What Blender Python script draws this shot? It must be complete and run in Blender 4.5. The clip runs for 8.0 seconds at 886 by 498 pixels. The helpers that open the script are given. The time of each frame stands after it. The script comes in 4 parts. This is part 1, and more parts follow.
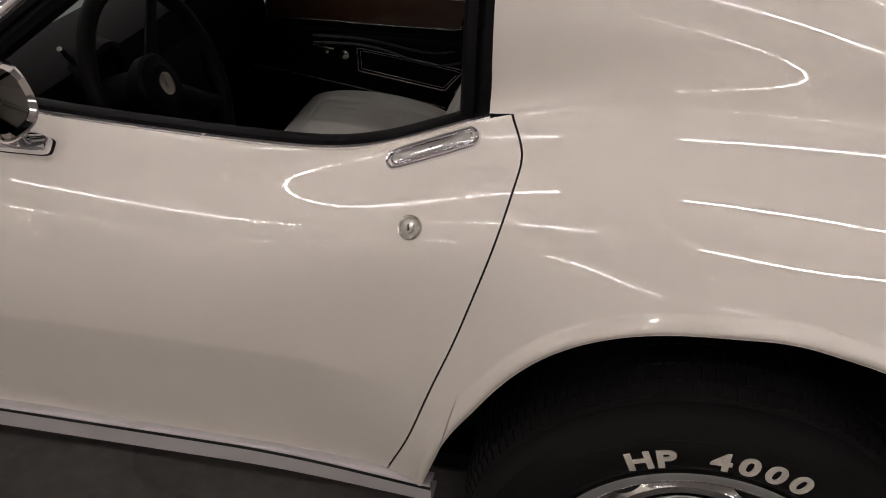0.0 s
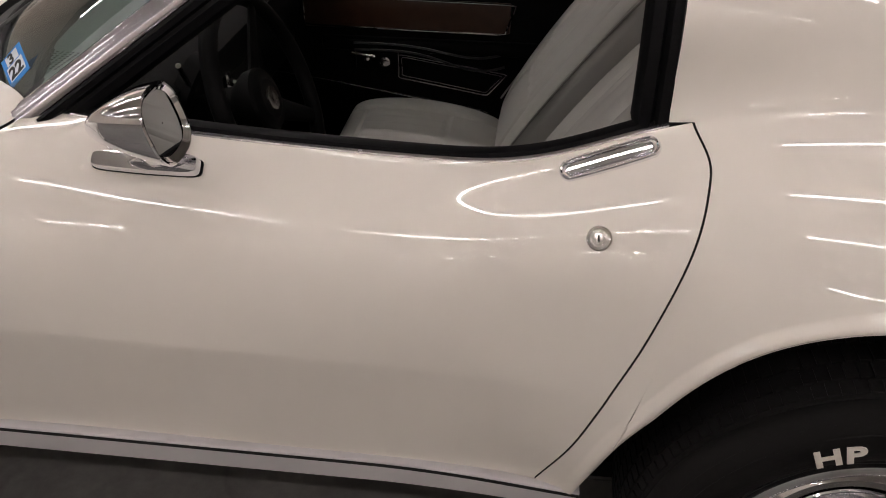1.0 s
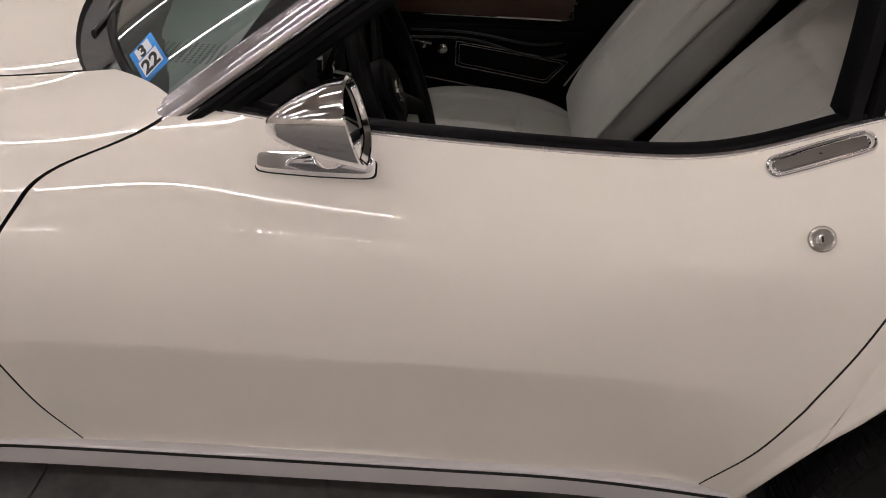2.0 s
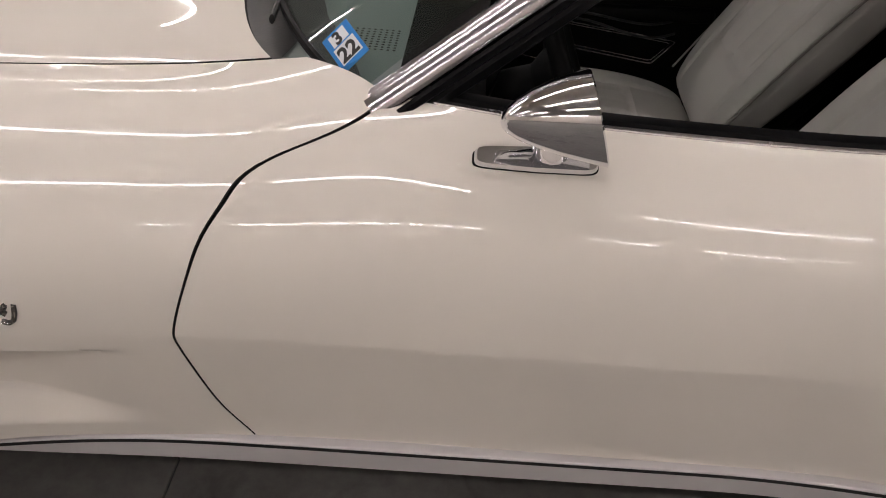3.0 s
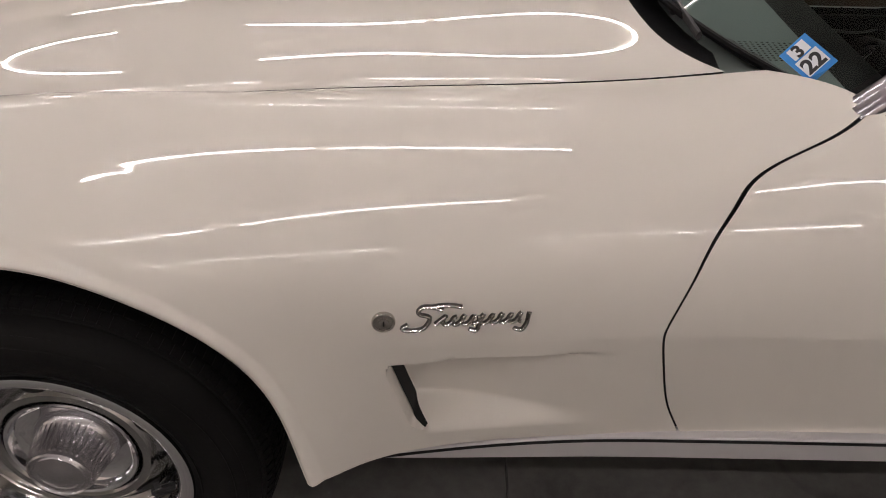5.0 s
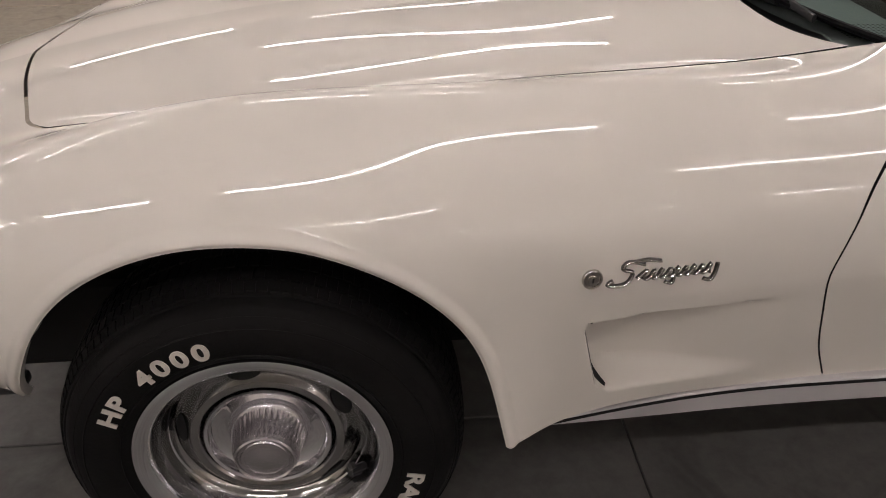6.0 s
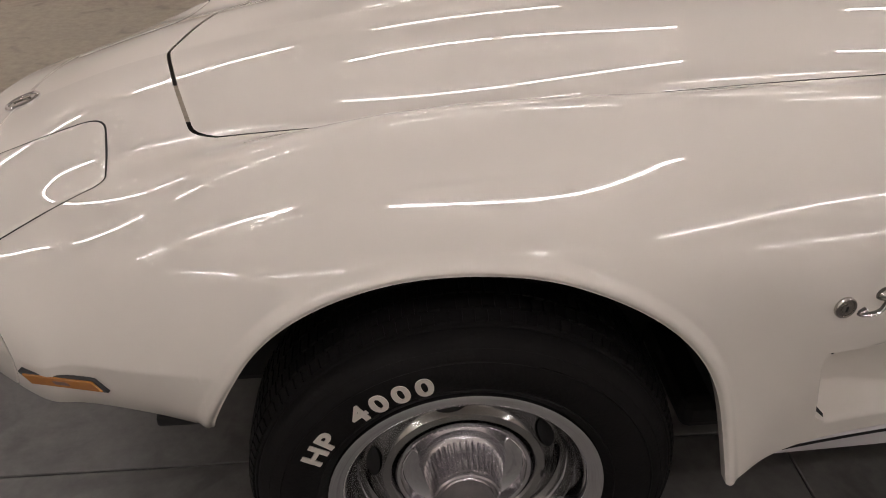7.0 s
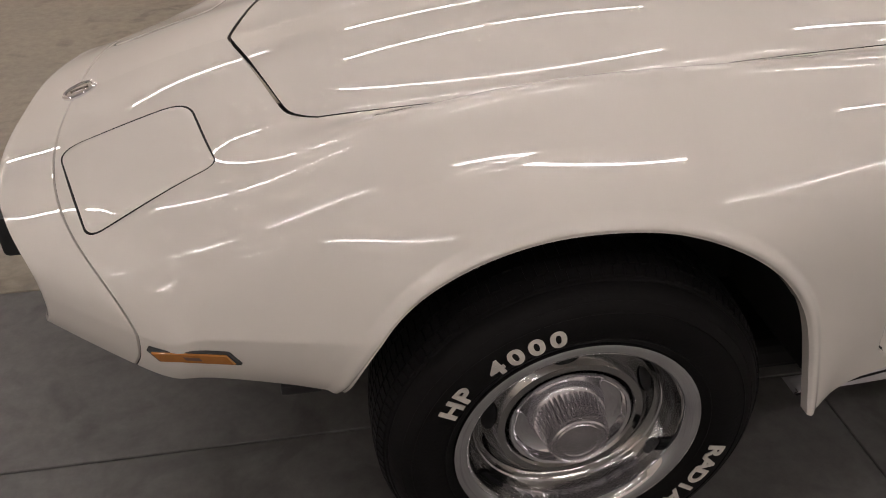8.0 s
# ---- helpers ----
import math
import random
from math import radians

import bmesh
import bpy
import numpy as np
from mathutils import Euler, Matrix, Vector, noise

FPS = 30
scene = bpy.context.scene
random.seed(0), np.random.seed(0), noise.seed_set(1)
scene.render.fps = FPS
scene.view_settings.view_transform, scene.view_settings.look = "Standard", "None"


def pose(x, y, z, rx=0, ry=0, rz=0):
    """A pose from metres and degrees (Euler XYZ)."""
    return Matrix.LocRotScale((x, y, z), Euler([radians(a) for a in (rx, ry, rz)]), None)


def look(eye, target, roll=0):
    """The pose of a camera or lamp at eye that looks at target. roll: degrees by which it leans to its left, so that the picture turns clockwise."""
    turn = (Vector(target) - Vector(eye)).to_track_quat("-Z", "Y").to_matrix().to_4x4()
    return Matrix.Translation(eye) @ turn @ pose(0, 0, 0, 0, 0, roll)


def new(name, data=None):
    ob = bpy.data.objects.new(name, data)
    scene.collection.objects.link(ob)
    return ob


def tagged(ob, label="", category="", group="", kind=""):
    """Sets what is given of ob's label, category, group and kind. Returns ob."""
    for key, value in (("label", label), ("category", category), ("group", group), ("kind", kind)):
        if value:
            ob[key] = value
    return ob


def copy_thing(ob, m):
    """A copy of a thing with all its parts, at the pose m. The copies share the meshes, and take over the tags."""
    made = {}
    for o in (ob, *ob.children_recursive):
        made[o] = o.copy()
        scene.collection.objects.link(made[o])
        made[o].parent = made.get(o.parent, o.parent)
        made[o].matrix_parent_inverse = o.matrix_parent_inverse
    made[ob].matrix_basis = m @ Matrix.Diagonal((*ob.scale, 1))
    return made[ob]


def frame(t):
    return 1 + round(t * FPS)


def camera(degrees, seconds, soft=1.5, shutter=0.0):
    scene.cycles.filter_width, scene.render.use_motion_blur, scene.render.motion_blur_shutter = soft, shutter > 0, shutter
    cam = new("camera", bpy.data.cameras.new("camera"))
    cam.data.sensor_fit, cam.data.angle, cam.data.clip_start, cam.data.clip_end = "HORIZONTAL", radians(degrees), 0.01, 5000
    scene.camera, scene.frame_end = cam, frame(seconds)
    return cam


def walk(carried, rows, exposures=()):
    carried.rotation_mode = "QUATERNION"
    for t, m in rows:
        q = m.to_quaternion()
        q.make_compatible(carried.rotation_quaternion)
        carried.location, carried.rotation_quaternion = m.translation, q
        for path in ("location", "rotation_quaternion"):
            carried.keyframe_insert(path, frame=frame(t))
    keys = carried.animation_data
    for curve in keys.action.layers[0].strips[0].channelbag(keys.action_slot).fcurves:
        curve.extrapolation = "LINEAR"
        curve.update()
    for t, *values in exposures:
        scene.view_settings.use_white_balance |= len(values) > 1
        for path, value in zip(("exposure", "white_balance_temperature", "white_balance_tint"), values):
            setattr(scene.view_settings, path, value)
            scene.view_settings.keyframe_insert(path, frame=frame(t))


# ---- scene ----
cam = camera(58.4, 8.0, soft=1.0)
PATH = [
    (0, (2.237, -1.593, 1.364), (1.914, 0.032, 0.242), -0.1),
    (0.5, (2.096, -1.584, 1.366), (1.784, 0.042, 0.243), -0.2),
    (1, (1.925, -1.629, 1.375), (1.739, 0.017, 0.254), 0.4),
    (1.2, (1.866, -1.653, 1.376), (1.739, -0.001, 0.255), 0.6),
    (2.3, (1.503, -1.55, 1.35), (1.44, 0.061, 0.167), 1.7),
    (2.5, (1.448, -1.536, 1.353), (1.378, 0.06, 0.15), 1.7),
    (3, (1.32, -1.552, 1.353), (1.244, 0.039, 0.145), 1.7),
    (3.5, (1.12, -1.625, 1.366), (1.048, -0.029, 0.162), 1.4),
    (4, (0.953, -1.674, 1.361), (0.908, -0.065, 0.173), 1.6),
    (4.5, (0.765, -1.633, 1.37), (0.741, -0.032, 0.172), 1.4),
    (4.7, (0.711, -1.625, 1.376), (0.672, -0.024, 0.179), 0.9),
    (5.8, (0.307, -1.773, 1.33), (0.386, -0.093, 0.247), -1.2),
    (6, (0.232, -1.785, 1.334), (0.35, -0.108, 0.251), -0.6),
    (6.5, (0.072, -1.728, 1.323), (0.181, -0.06, 0.224), -0.8),
    (7, (-0.089, -1.654, 1.324), (0.026, 0.011, 0.221), -0.5),
    (7.5, (-0.216, -1.649, 1.325), (-0.088, 0.003, 0.204), -0.0),
    (8, (-0.379, -1.702, 1.348), (-0.096, -0.082, 0.21), 0.2),
]
walk(cam, [(t, look(e, g, r)) for t, e, g, r in PATH], [(0, -.18), (1, 0), (2.5, .08), (3.5, -.08), (4.5, -.17), (6.5, -.18), (7, -.24), (8, -.26)])

# ---- world and light ----
world = bpy.data.worlds.new("world")
world.use_nodes = True
world.node_tree.nodes["Background"].inputs[0].default_value = (0.9, 0.82, 0.72, 1)
world.node_tree.nodes["Background"].inputs[1].default_value = 0.02
scene.world = world
scene.view_settings.exposure = 0.0
TUBE_GLOW = 68.0


# ---- materials ----
def material(name, color, rough=0.5, metal=0.0, coat=0.0, var=0.06, scale=8.0, bump=0.0, bump_scale=200.0, spec=0.5):
    m = bpy.data.materials.new(name)
    m.use_nodes = True
    nt = m.node_tree
    b = nt.nodes["Principled BSDF"]
    b.inputs["Metallic"].default_value = metal
    b.inputs["Specular IOR Level"].default_value = spec
    b.inputs["Coat Weight"].default_value = coat
    b.inputs["Coat Roughness"].default_value = 0.006
    tc = nt.nodes.new("ShaderNodeTexCoord")
    n1 = nt.nodes.new("ShaderNodeTexNoise")
    n1.inputs["Scale"].default_value = scale
    n1.inputs["Detail"].default_value = 6
    nt.links.new(tc.outputs["Object"], n1.inputs["Vector"])
    ramp = nt.nodes.new("ShaderNodeMapRange")
    ramp.inputs["To Min"].default_value, ramp.inputs["To Max"].default_value = 1 - var, 1 + var
    nt.links.new(n1.outputs["Fac"], ramp.inputs["Value"])
    mul = nt.nodes.new("ShaderNodeVectorMath")
    mul.operation = "SCALE"
    mul.inputs[0].default_value = color
    nt.links.new(ramp.outputs["Result"], mul.inputs["Scale"])
    nt.links.new(mul.outputs["Vector"], b.inputs["Base Color"])
    rr = nt.nodes.new("ShaderNodeMapRange")
    rr.inputs["To Min"].default_value, rr.inputs["To Max"].default_value = rough * 0.85, min(1, rough * 1.15)
    nt.links.new(n1.outputs["Fac"], rr.inputs["Value"])
    nt.links.new(rr.outputs["Result"], b.inputs["Roughness"])
    if bump:
        n2 = nt.nodes.new("ShaderNodeTexNoise")
        n2.inputs["Scale"].default_value = bump_scale
        n2.inputs["Detail"].default_value = 4
        nt.links.new(tc.outputs["Object"], n2.inputs["Vector"])
        bp = nt.nodes.new("ShaderNodeBump")
        bp.inputs["Strength"].default_value = bump
        bp.inputs["Distance"].default_value = 0.002
        nt.links.new(n2.outputs["Fac"], bp.inputs["Height"])
        nt.links.new(bp.outputs["Normal"], b.inputs["Normal"])
    return m


PAINT = material("paint_white", (0.74, 0.70, 0.645), 0.5, coat=1.0, var=0.012, scale=3, spec=0.0)
CHROME = material("chrome", (0.82, 0.82, 0.85), 0.045, metal=1.0, var=0.05, scale=20)
CHROME_SATIN = material("satin_metal", (0.62, 0.60, 0.62), 0.26, metal=1.0, var=0.06, scale=14)
PEWTER = material("pewter", (0.5, 0.48, 0.45), 0.22, metal=1.0, var=0.12, scale=40)
ALU = material("aluminium_trim", (0.62, 0.60, 0.615), 0.5, metal=0.25, var=0.05, scale=6)
BLACK = material("black_trim", (0.012, 0.012, 0.013), 0.45, var=0.2, scale=30, bump=0.15)
RUBBER = material("tyre_rubber", (0.006, 0.0056, 0.0056), 0.68, spec=0.14, var=0.3, scale=18, bump=0.35, bump_scale=160)
BRIGHT = material("bright_molding", (0.5, 0.48, 0.51), 0.16, metal=1.0, var=0.02, scale=25)
SEAL = material("seal_rubber", (0.0045, 0.0045, 0.005), 0.45, spec=0.07, var=0.2, scale=40)
# near-black: the shade of gaps, holes and wheel wells painted as colour
CAVITY_SHADE = material("dark_cavity", (0.004, 0.004, 0.004), 0.9, var=0.2)
VINYL = material("black_vinyl", (0.0028, 0.0028, 0.0028), 0.55, spec=0.06, var=0.25, scale=25, bump=0.3, bump_scale=500)
LEATHER = material("grey_white_leather", (0.50, 0.485, 0.455), 0.42, var=0.05, scale=10, bump=0.25, bump_scale=380)
STITCH = material("seam_stitch", (0.25, 0.24, 0.22), 0.7)
WOOD = material("wood_veneer", (0.035, 0.016, 0.009), 0.3, var=0.5, scale=30)
LETTER = material("raised_letter", (0.62, 0.585, 0.53), 0.6, var=0.14, scale=90)
WHEELPAINT = material("wheel_silver", (0.46, 0.455, 0.45), 0.13, metal=1.0, var=0.08, scale=20)
AMBER = material("amber_lens", (0.42, 0.17, 0.035), 0.18, coat=0.6, var=0.2, scale=60)
DASH_VEIL = material("dash_top_grey", (0.17, 0.2, 0.19), 0.6, var=0.1, scale=20, bump=0.2)
BLUE = material("sticker_blue", (0.02, 0.22, 0.62), 0.5, var=0.08, scale=90)
PAPER = material("sticker_white", (0.72, 0.74, 0.76), 0.5, var=0.06, scale=90)
INK = material("ink_black", (0.02, 0.02, 0.02), 0.6)
WALLPAINT = material("wall_paint", (0.76, 0.71, 0.64), 0.7, var=0.06, scale=1.3, bump=0.1, bump_scale=60)
CEILPAINT = material("ceiling_paint", (0.42, 0.40, 0.37), 0.8, var=0.06, scale=1.0)
FIXTURE = material("fixture_enamel", (0.7, 0.69, 0.66), 0.4, var=0.03)


def concrete(name, color):
    m = material(name, color, 0.42, var=0.22, scale=2.2, bump=0.22, bump_scale=45)
    nt = m.node_tree
    b = nt.nodes["Principled BSDF"]
    src = b.inputs["Base Color"].links[0].from_socket
    tc = nt.nodes["Texture Coordinate"]
    n3 = nt.nodes.new("ShaderNodeTexNoise")
    n3.inputs["Scale"].default_value, n3.inputs["Detail"].default_value, n3.inputs["Roughness"].default_value = 22, 8, 0.7
    nt.links.new(tc.outputs["Object"], n3.inputs["Vector"])
    mr = nt.nodes.new("ShaderNodeMapRange")
    mr.inputs["From Min"].default_value, mr.inputs["From Max"].default_value = 0.35, 0.7
    mr.inputs["To Min"].default_value, mr.inputs["To Max"].default_value = 0.8, 1.15
    nt.links.new(n3.outputs["Fac"], mr.inputs["Value"])
    v = nt.nodes.new("ShaderNodeVectorMath")
    v.operation = "SCALE"
    nt.links.new(src, v.inputs[0])
    nt.links.new(mr.outputs["Result"], v.inputs["Scale"])
    n4 = nt.nodes.new("ShaderNodeTexNoise")
    n4.inputs["Scale"].default_value, n4.inputs["Detail"].default_value, n4.inputs["Distortion"].default_value = 5, 7, 1.2
    nt.links.new(tc.outputs["Object"], n4.inputs["Vector"])
    st = nt.nodes.new("ShaderNodeMapRange")
    st.inputs["From Min"].default_value, st.inputs["From Max"].default_value = 0.56, 0.68
    st.inputs["To Min"].default_value, st.inputs["To Max"].default_value = 1.0, 0.68
    nt.links.new(n4.outputs["Fac"], st.inputs["Value"])
    w = nt.nodes.new("ShaderNodeVectorMath")
    w.operation = "SCALE"
    nt.links.new(v.outputs["Vector"], w.inputs[0])
    nt.links.new(st.outputs["Result"], w.inputs["Scale"])
    nt.links.new(w.outputs["Vector"], b.inputs["Base Color"])
    return m


CONCRETE = concrete("concrete_floor", (0.118, 0.112, 0.106))
BEIGE_CONCRETE = concrete("beige_concrete", (0.31, 0.265, 0.2))


def glow(name, color, strength):
    m = bpy.data.materials.new(name)
    m.use_nodes = True
    b = m.node_tree.nodes["Principled BSDF"]
    b.inputs["Base Color"].default_value = (0.8, 0.8, 0.8, 1)
    b.inputs["Emission Color"].default_value = (*color, 1)
    b.inputs["Emission Strength"].default_value = strength
    return m


TUBE = glow("tube_glow", (0.99, 0.9, 0.885), TUBE_GLOW)


def glass(name, color, rough=0.0):
    m = bpy.data.materials.new(name)
    m.use_nodes = True
    nt = m.node_tree
    nt.nodes.remove(nt.nodes["Principled BSDF"])
    tr = nt.nodes.new("ShaderNodeBsdfTransparent")
    tr.inputs[0].default_value = (*color, 1)
    gl = nt.nodes.new("ShaderNodeBsdfGlossy")
    gl.inputs["Roughness"].default_value = rough
    fr = nt.nodes.new("ShaderNodeFresnel")
    fr.inputs[0].default_value = 1.5
    mx = nt.nodes.new("ShaderNodeMixShader")
    nt.links.new(fr.outputs[0], mx.inputs[0])
    nt.links.new(tr.outputs[0], mx.inputs[1])
    nt.links.new(gl.outputs[0], mx.inputs[2])
    nt.links.new(mx.outputs[0], nt.nodes["Material Output"].inputs[0])
    return m


GLASS = glass("windshield_glass", (0.62, 0.72, 0.68))


# ---- mesh helpers ----
def part(name, geo, mat, parent=None, label="", smooth=True):
    """geo: a bmesh, or (verts, faces) or (verts, faces, slots) with mat a list."""
    me = bpy.data.meshes.new(name)
    mats = mat if isinstance(mat, (list, tuple)) else [mat]
    if isinstance(geo, bmesh.types.BMesh):
        geo.normal_update()
        geo.to_mesh(me)
        geo.free()
    else:
        me.from_pydata([tuple(v) for v in geo[0]], [], [tuple(f) for f in geo[1]])
        if len(geo) > 2:
            me.polygons.foreach_set("material_index", list(geo[2]))
    me.polygons.foreach_set("use_smooth", [smooth] * len(me.polygons))
    for m in mats:
        me.materials.append(m)
    me.update()
    if smooth:
        me.set_sharp_from_angle(angle=radians(38))
    ob = new(name, me)
    if parent:
        ob.parent = parent
    if label:
        ob["label"] = label
    return ob


def twin(ob, parent=None):
    """The same part on the car's other side."""
    me = ob.data.copy()
    me.transform(Matrix.Scale(-1, 4, (0, 1, 0)))
    me.flip_normals()
    o = new(ob.name.split(".")[0], me)
    o.parent = parent or ob.parent
    if "label" in ob:
        o["label"] = ob["label"]
    return o


def spline(xs, vs):
    """Natural cubic spline, straight beyond its ends."""
    xs, vs = np.array(xs, float), np.array(vs, float)
    n = len(xs)
    h = np.diff(xs)
    a = np.eye(n)
    r = np.zeros((n,) + vs.shape[1:])
    for i in range(1, n - 1):
        a[i, i - 1:i + 2] = h[i - 1], 2 * (h[i - 1] + h[i]), h[i]
        r[i] = 6 * ((vs[i + 1] - vs[i]) / h[i] - (vs[i] - vs[i - 1]) / h[i - 1])
    m = np.linalg.solve(a, r)
    flat = vs.ndim == 1
    xl, hl = xs.tolist(), h.tolist()
    vl, ml = (vs[:, None] if flat else vs).tolist(), (m[:, None] if flat else m).tolist()
    dims = range(len(vl[0]))

    def at(x):
        x = min(max(float(x), xl[0]), xl[-1])
        i = 0
        while i < n - 2 and x > xl[i + 1]:
            i += 1
        u, w, g = xl[i + 1] - x, x - xl[i], hl[i]
        out = [(ml[i][c] * u ** 3 + ml[i + 1][c] * w ** 3) / (6 * g) + (vl[i][c] / g - ml[i][c] * g / 6) * u + (vl[i + 1][c] / g - ml[i + 1][c] * g / 6) * w for c in dims]
        return out[0] if flat else out
    return at


def arc_path(points, n):
    """n points evenly along a spline through the given ones."""
    p = np.array(points, float)
    d = np.r_[0, np.cumsum(np.linalg.norm(np.diff(p, axis=0), axis=1))]
    f = spline(d, p)
    return np.array([f(t) for t in np.linspace(0, d[-1], n)])


def grid_faces(rows, cols, off=0, close=False):
    out = []
    for i in range(rows - 1):
        for j in range(cols if close else cols - 1):
            k = (j + 1) % cols
            out.append((off + i * cols + j, off + i * cols + k, off + (i + 1) * cols + k, off + (i + 1) * cols + j))
    return out


def sheet(points, close=False):
    p = np.array(points, float)
    return p.reshape(-1, 3), grid_faces(p.shape[0], p.shape[1], 0, close)


def lathe(profile, n=64, axis="y"):
    """Turns (radius, along) pairs round the axis through the origin."""
    v = []
    for r, a in profile:
        for k in range(n):
            w = 2 * math.pi * k / n
            v.append((r * math.cos(w), a, r * math.sin(w)) if axis == "y" else (r * math.cos(w), r * math.sin(w), a))
    return v, grid_faces(len(profile), n, 0, True)


def tube(points, radius, n=8, closed=False, squash=1.0):
    p = [Vector(q) for q in points]
    v, up = [], Vector((0.13, 0.31, 1)).normalized()
    m = len(p)
    for i, q in enumerate(p):
        d = (p[(i + 1) % m] - p[i - 1]) if closed else (p[min(i + 1, m - 1)] - p[max(i - 1, 0)])
        d.normalize()
        a = d.cross(up).normalized()
        b = a.cross(d)
        rad = radius[i] if hasattr(radius, "__len__") else radius
        for k in range(n):
            w = 2 * math.pi * k / n
            v.append(q + rad * (math.cos(w) * a + squash * math.sin(w) * b))
    f = grid_faces(m, n, 0, True)
    if closed:
        f += [((m - 1) * n + j, (m - 1) * n + (j + 1) % n, (j + 1) % n, j) for j in range(n)]
    else:
        f += [tuple(range(n))[::-1], tuple((m - 1) * n + k for k in range(n))]
    return v, f


def block(x0, x1, y0, y1, z0, z1, bevel=0.0, seg=2):
    bm = bmesh.new()
    bmesh.ops.create_cube(bm, size=1)
    for v in bm.verts:
        v.co = Vector(((x0 + x1) / 2 + v.co.x * (x1 - x0), (y0 + y1) / 2 + v.co.y * (y1 - y0), (z0 + z1) / 2 + v.co.z * (z1 - z0)))
    if bevel:
        bmesh.ops.bevel(bm, geom=bm.edges[:], offset=bevel, segments=seg, affect="EDGES", profile=0.5)
    return bm


def merged(*geos):
    v, f = [], []
    for g in geos:
        if isinstance(g, bmesh.types.BMesh):
            g.verts.ensure_lookup_table()
            gv, gf = [q.co.copy() for q in g.verts], [[q.index for q in p.verts] for p in g.faces]
            g.free()
        else:
            gv, gf = g[0], g[1]
        o = len(v)
        v += [tuple(q) for q in gv]
        f += [tuple(i + o for i in p) for p in gf]
    return v, f


def moved(geo, m):
    if isinstance(geo, bmesh.types.BMesh):
        geo.transform(m)
        return geo
    return [m @ Vector(q) for q in geo[0]], geo[1]


def letter_geo(text, size, depth):
    """One character as a flat raised mesh in the x-z plane, facing -y, centred on its foot."""
    cu = bpy.data.curves.new("letter", "FONT")
    cu.body, cu.size, cu.extrude, cu.align_x = text, size, depth, "CENTER"
    cu.offset = size * 0.034
    ob = new("letter", cu)
    me = bpy.data.meshes.new_from_object(ob.evaluated_get(bpy.context.evaluated_depsgraph_get()))
    v = [Vector((q.co.x, -q.co.z, q.co.y)) for q in me.vertices]
    f = [tuple(p.vertices) for p in me.polygons]
    bpy.data.objects.remove(ob)
    bpy.data.curves.remove(cu)
    bpy.data.meshes.remove(me)
    return v, f


# ---- room ----
def slab_floor():
    """Concrete slabs with saw-cut joints between them."""
    top = part("floor", block(-9, 11, -8, 8, -0.3, -0.012), CONCRETE)
    tagged(top, "grey smooth concrete floor with saw-cut joints", "floor", kind="structure")
    xs, ys = [-9, -5.4, -2.33, 0.737, 3.8, 6.9, 11], [-8, -5.45, -2.95, -0.452, 0.207, 3.2, 5.7, 8]
    for i in range(len(xs) - 1):
        for j in range(len(ys) - 1):
            part("slab", block(xs[i] + 0.002, xs[i + 1] - 0.002, ys[j] + 0.002, ys[j + 1] - 0.002, -0.02, 0.0, 0.002, 1), CONCRETE if ys[j] < 0.2 else BEIGE_CONCRETE, top, smooth=False)


slab_floor()
HIGH = 3.3
for nm, bx in (("wall_north", (-9, 11, 8, 8.2, -0.3, HIGH)), ("wall_south", (-9, 11, -8.2, -8, -0.3, HIGH)),
               ("wall_west", (-9.2, -9, -8.2, 8.2, -0.3, HIGH)), ("wall_east", (11, 11.2, -8.2, 8.2, -0.3, HIGH))):
    tagged(part(nm, block(*bx), WALLPAINT), "plain beige painted garage wall", "wall", kind="structure")
tagged(part("ceiling", block(-9.2, 11.2, -8.2, 8.2, HIGH, HIGH + 0.2), CEILPAINT), "plain light grey ceiling", "ceiling", kind="structure")


def ceiling_light():
    """A long strip fitting with two tubes end to end."""
    e = new("ceiling_light")
    part("housing", block(-1.17, 1.17, -0.06, 0.06, -0.055, 0, 0.006), FIXTURE, e)
    for x0, x1 in ((-1.15, -0.03), (0.03, 1.15)):
        part("tube", moved(tube([(x0, 0, 0), (x1, 0, 0)], 0.015, 12), Matrix.Translation((0, 0, -0.078))), TUBE, e, "glowing fluorescent tube")
    for x in (-1.16, 0.0, 1.16):
        part("end_cap", block(x - 0.012, x + 0.012, -0.022, 0.022, -0.098, -0.05, 0.004), FIXTURE, e)
    return tagged(e, "white linear fluorescent ceiling light, switched on", "ceiling light", "ceiling lights")


# the row at y = -6.9 is added fill to brighten the car's near side
first = ceiling_light()
first.matrix_basis = pose(-6.35, -6.9, HIGH)
for yy in (-6.9, -2.85, -0.85, 2.1, 6.2):
    for k in range(5):
        if yy > -6.9 or k:
            copy_thing(first, pose(-6.35 + k * 3.3, yy, HIGH))

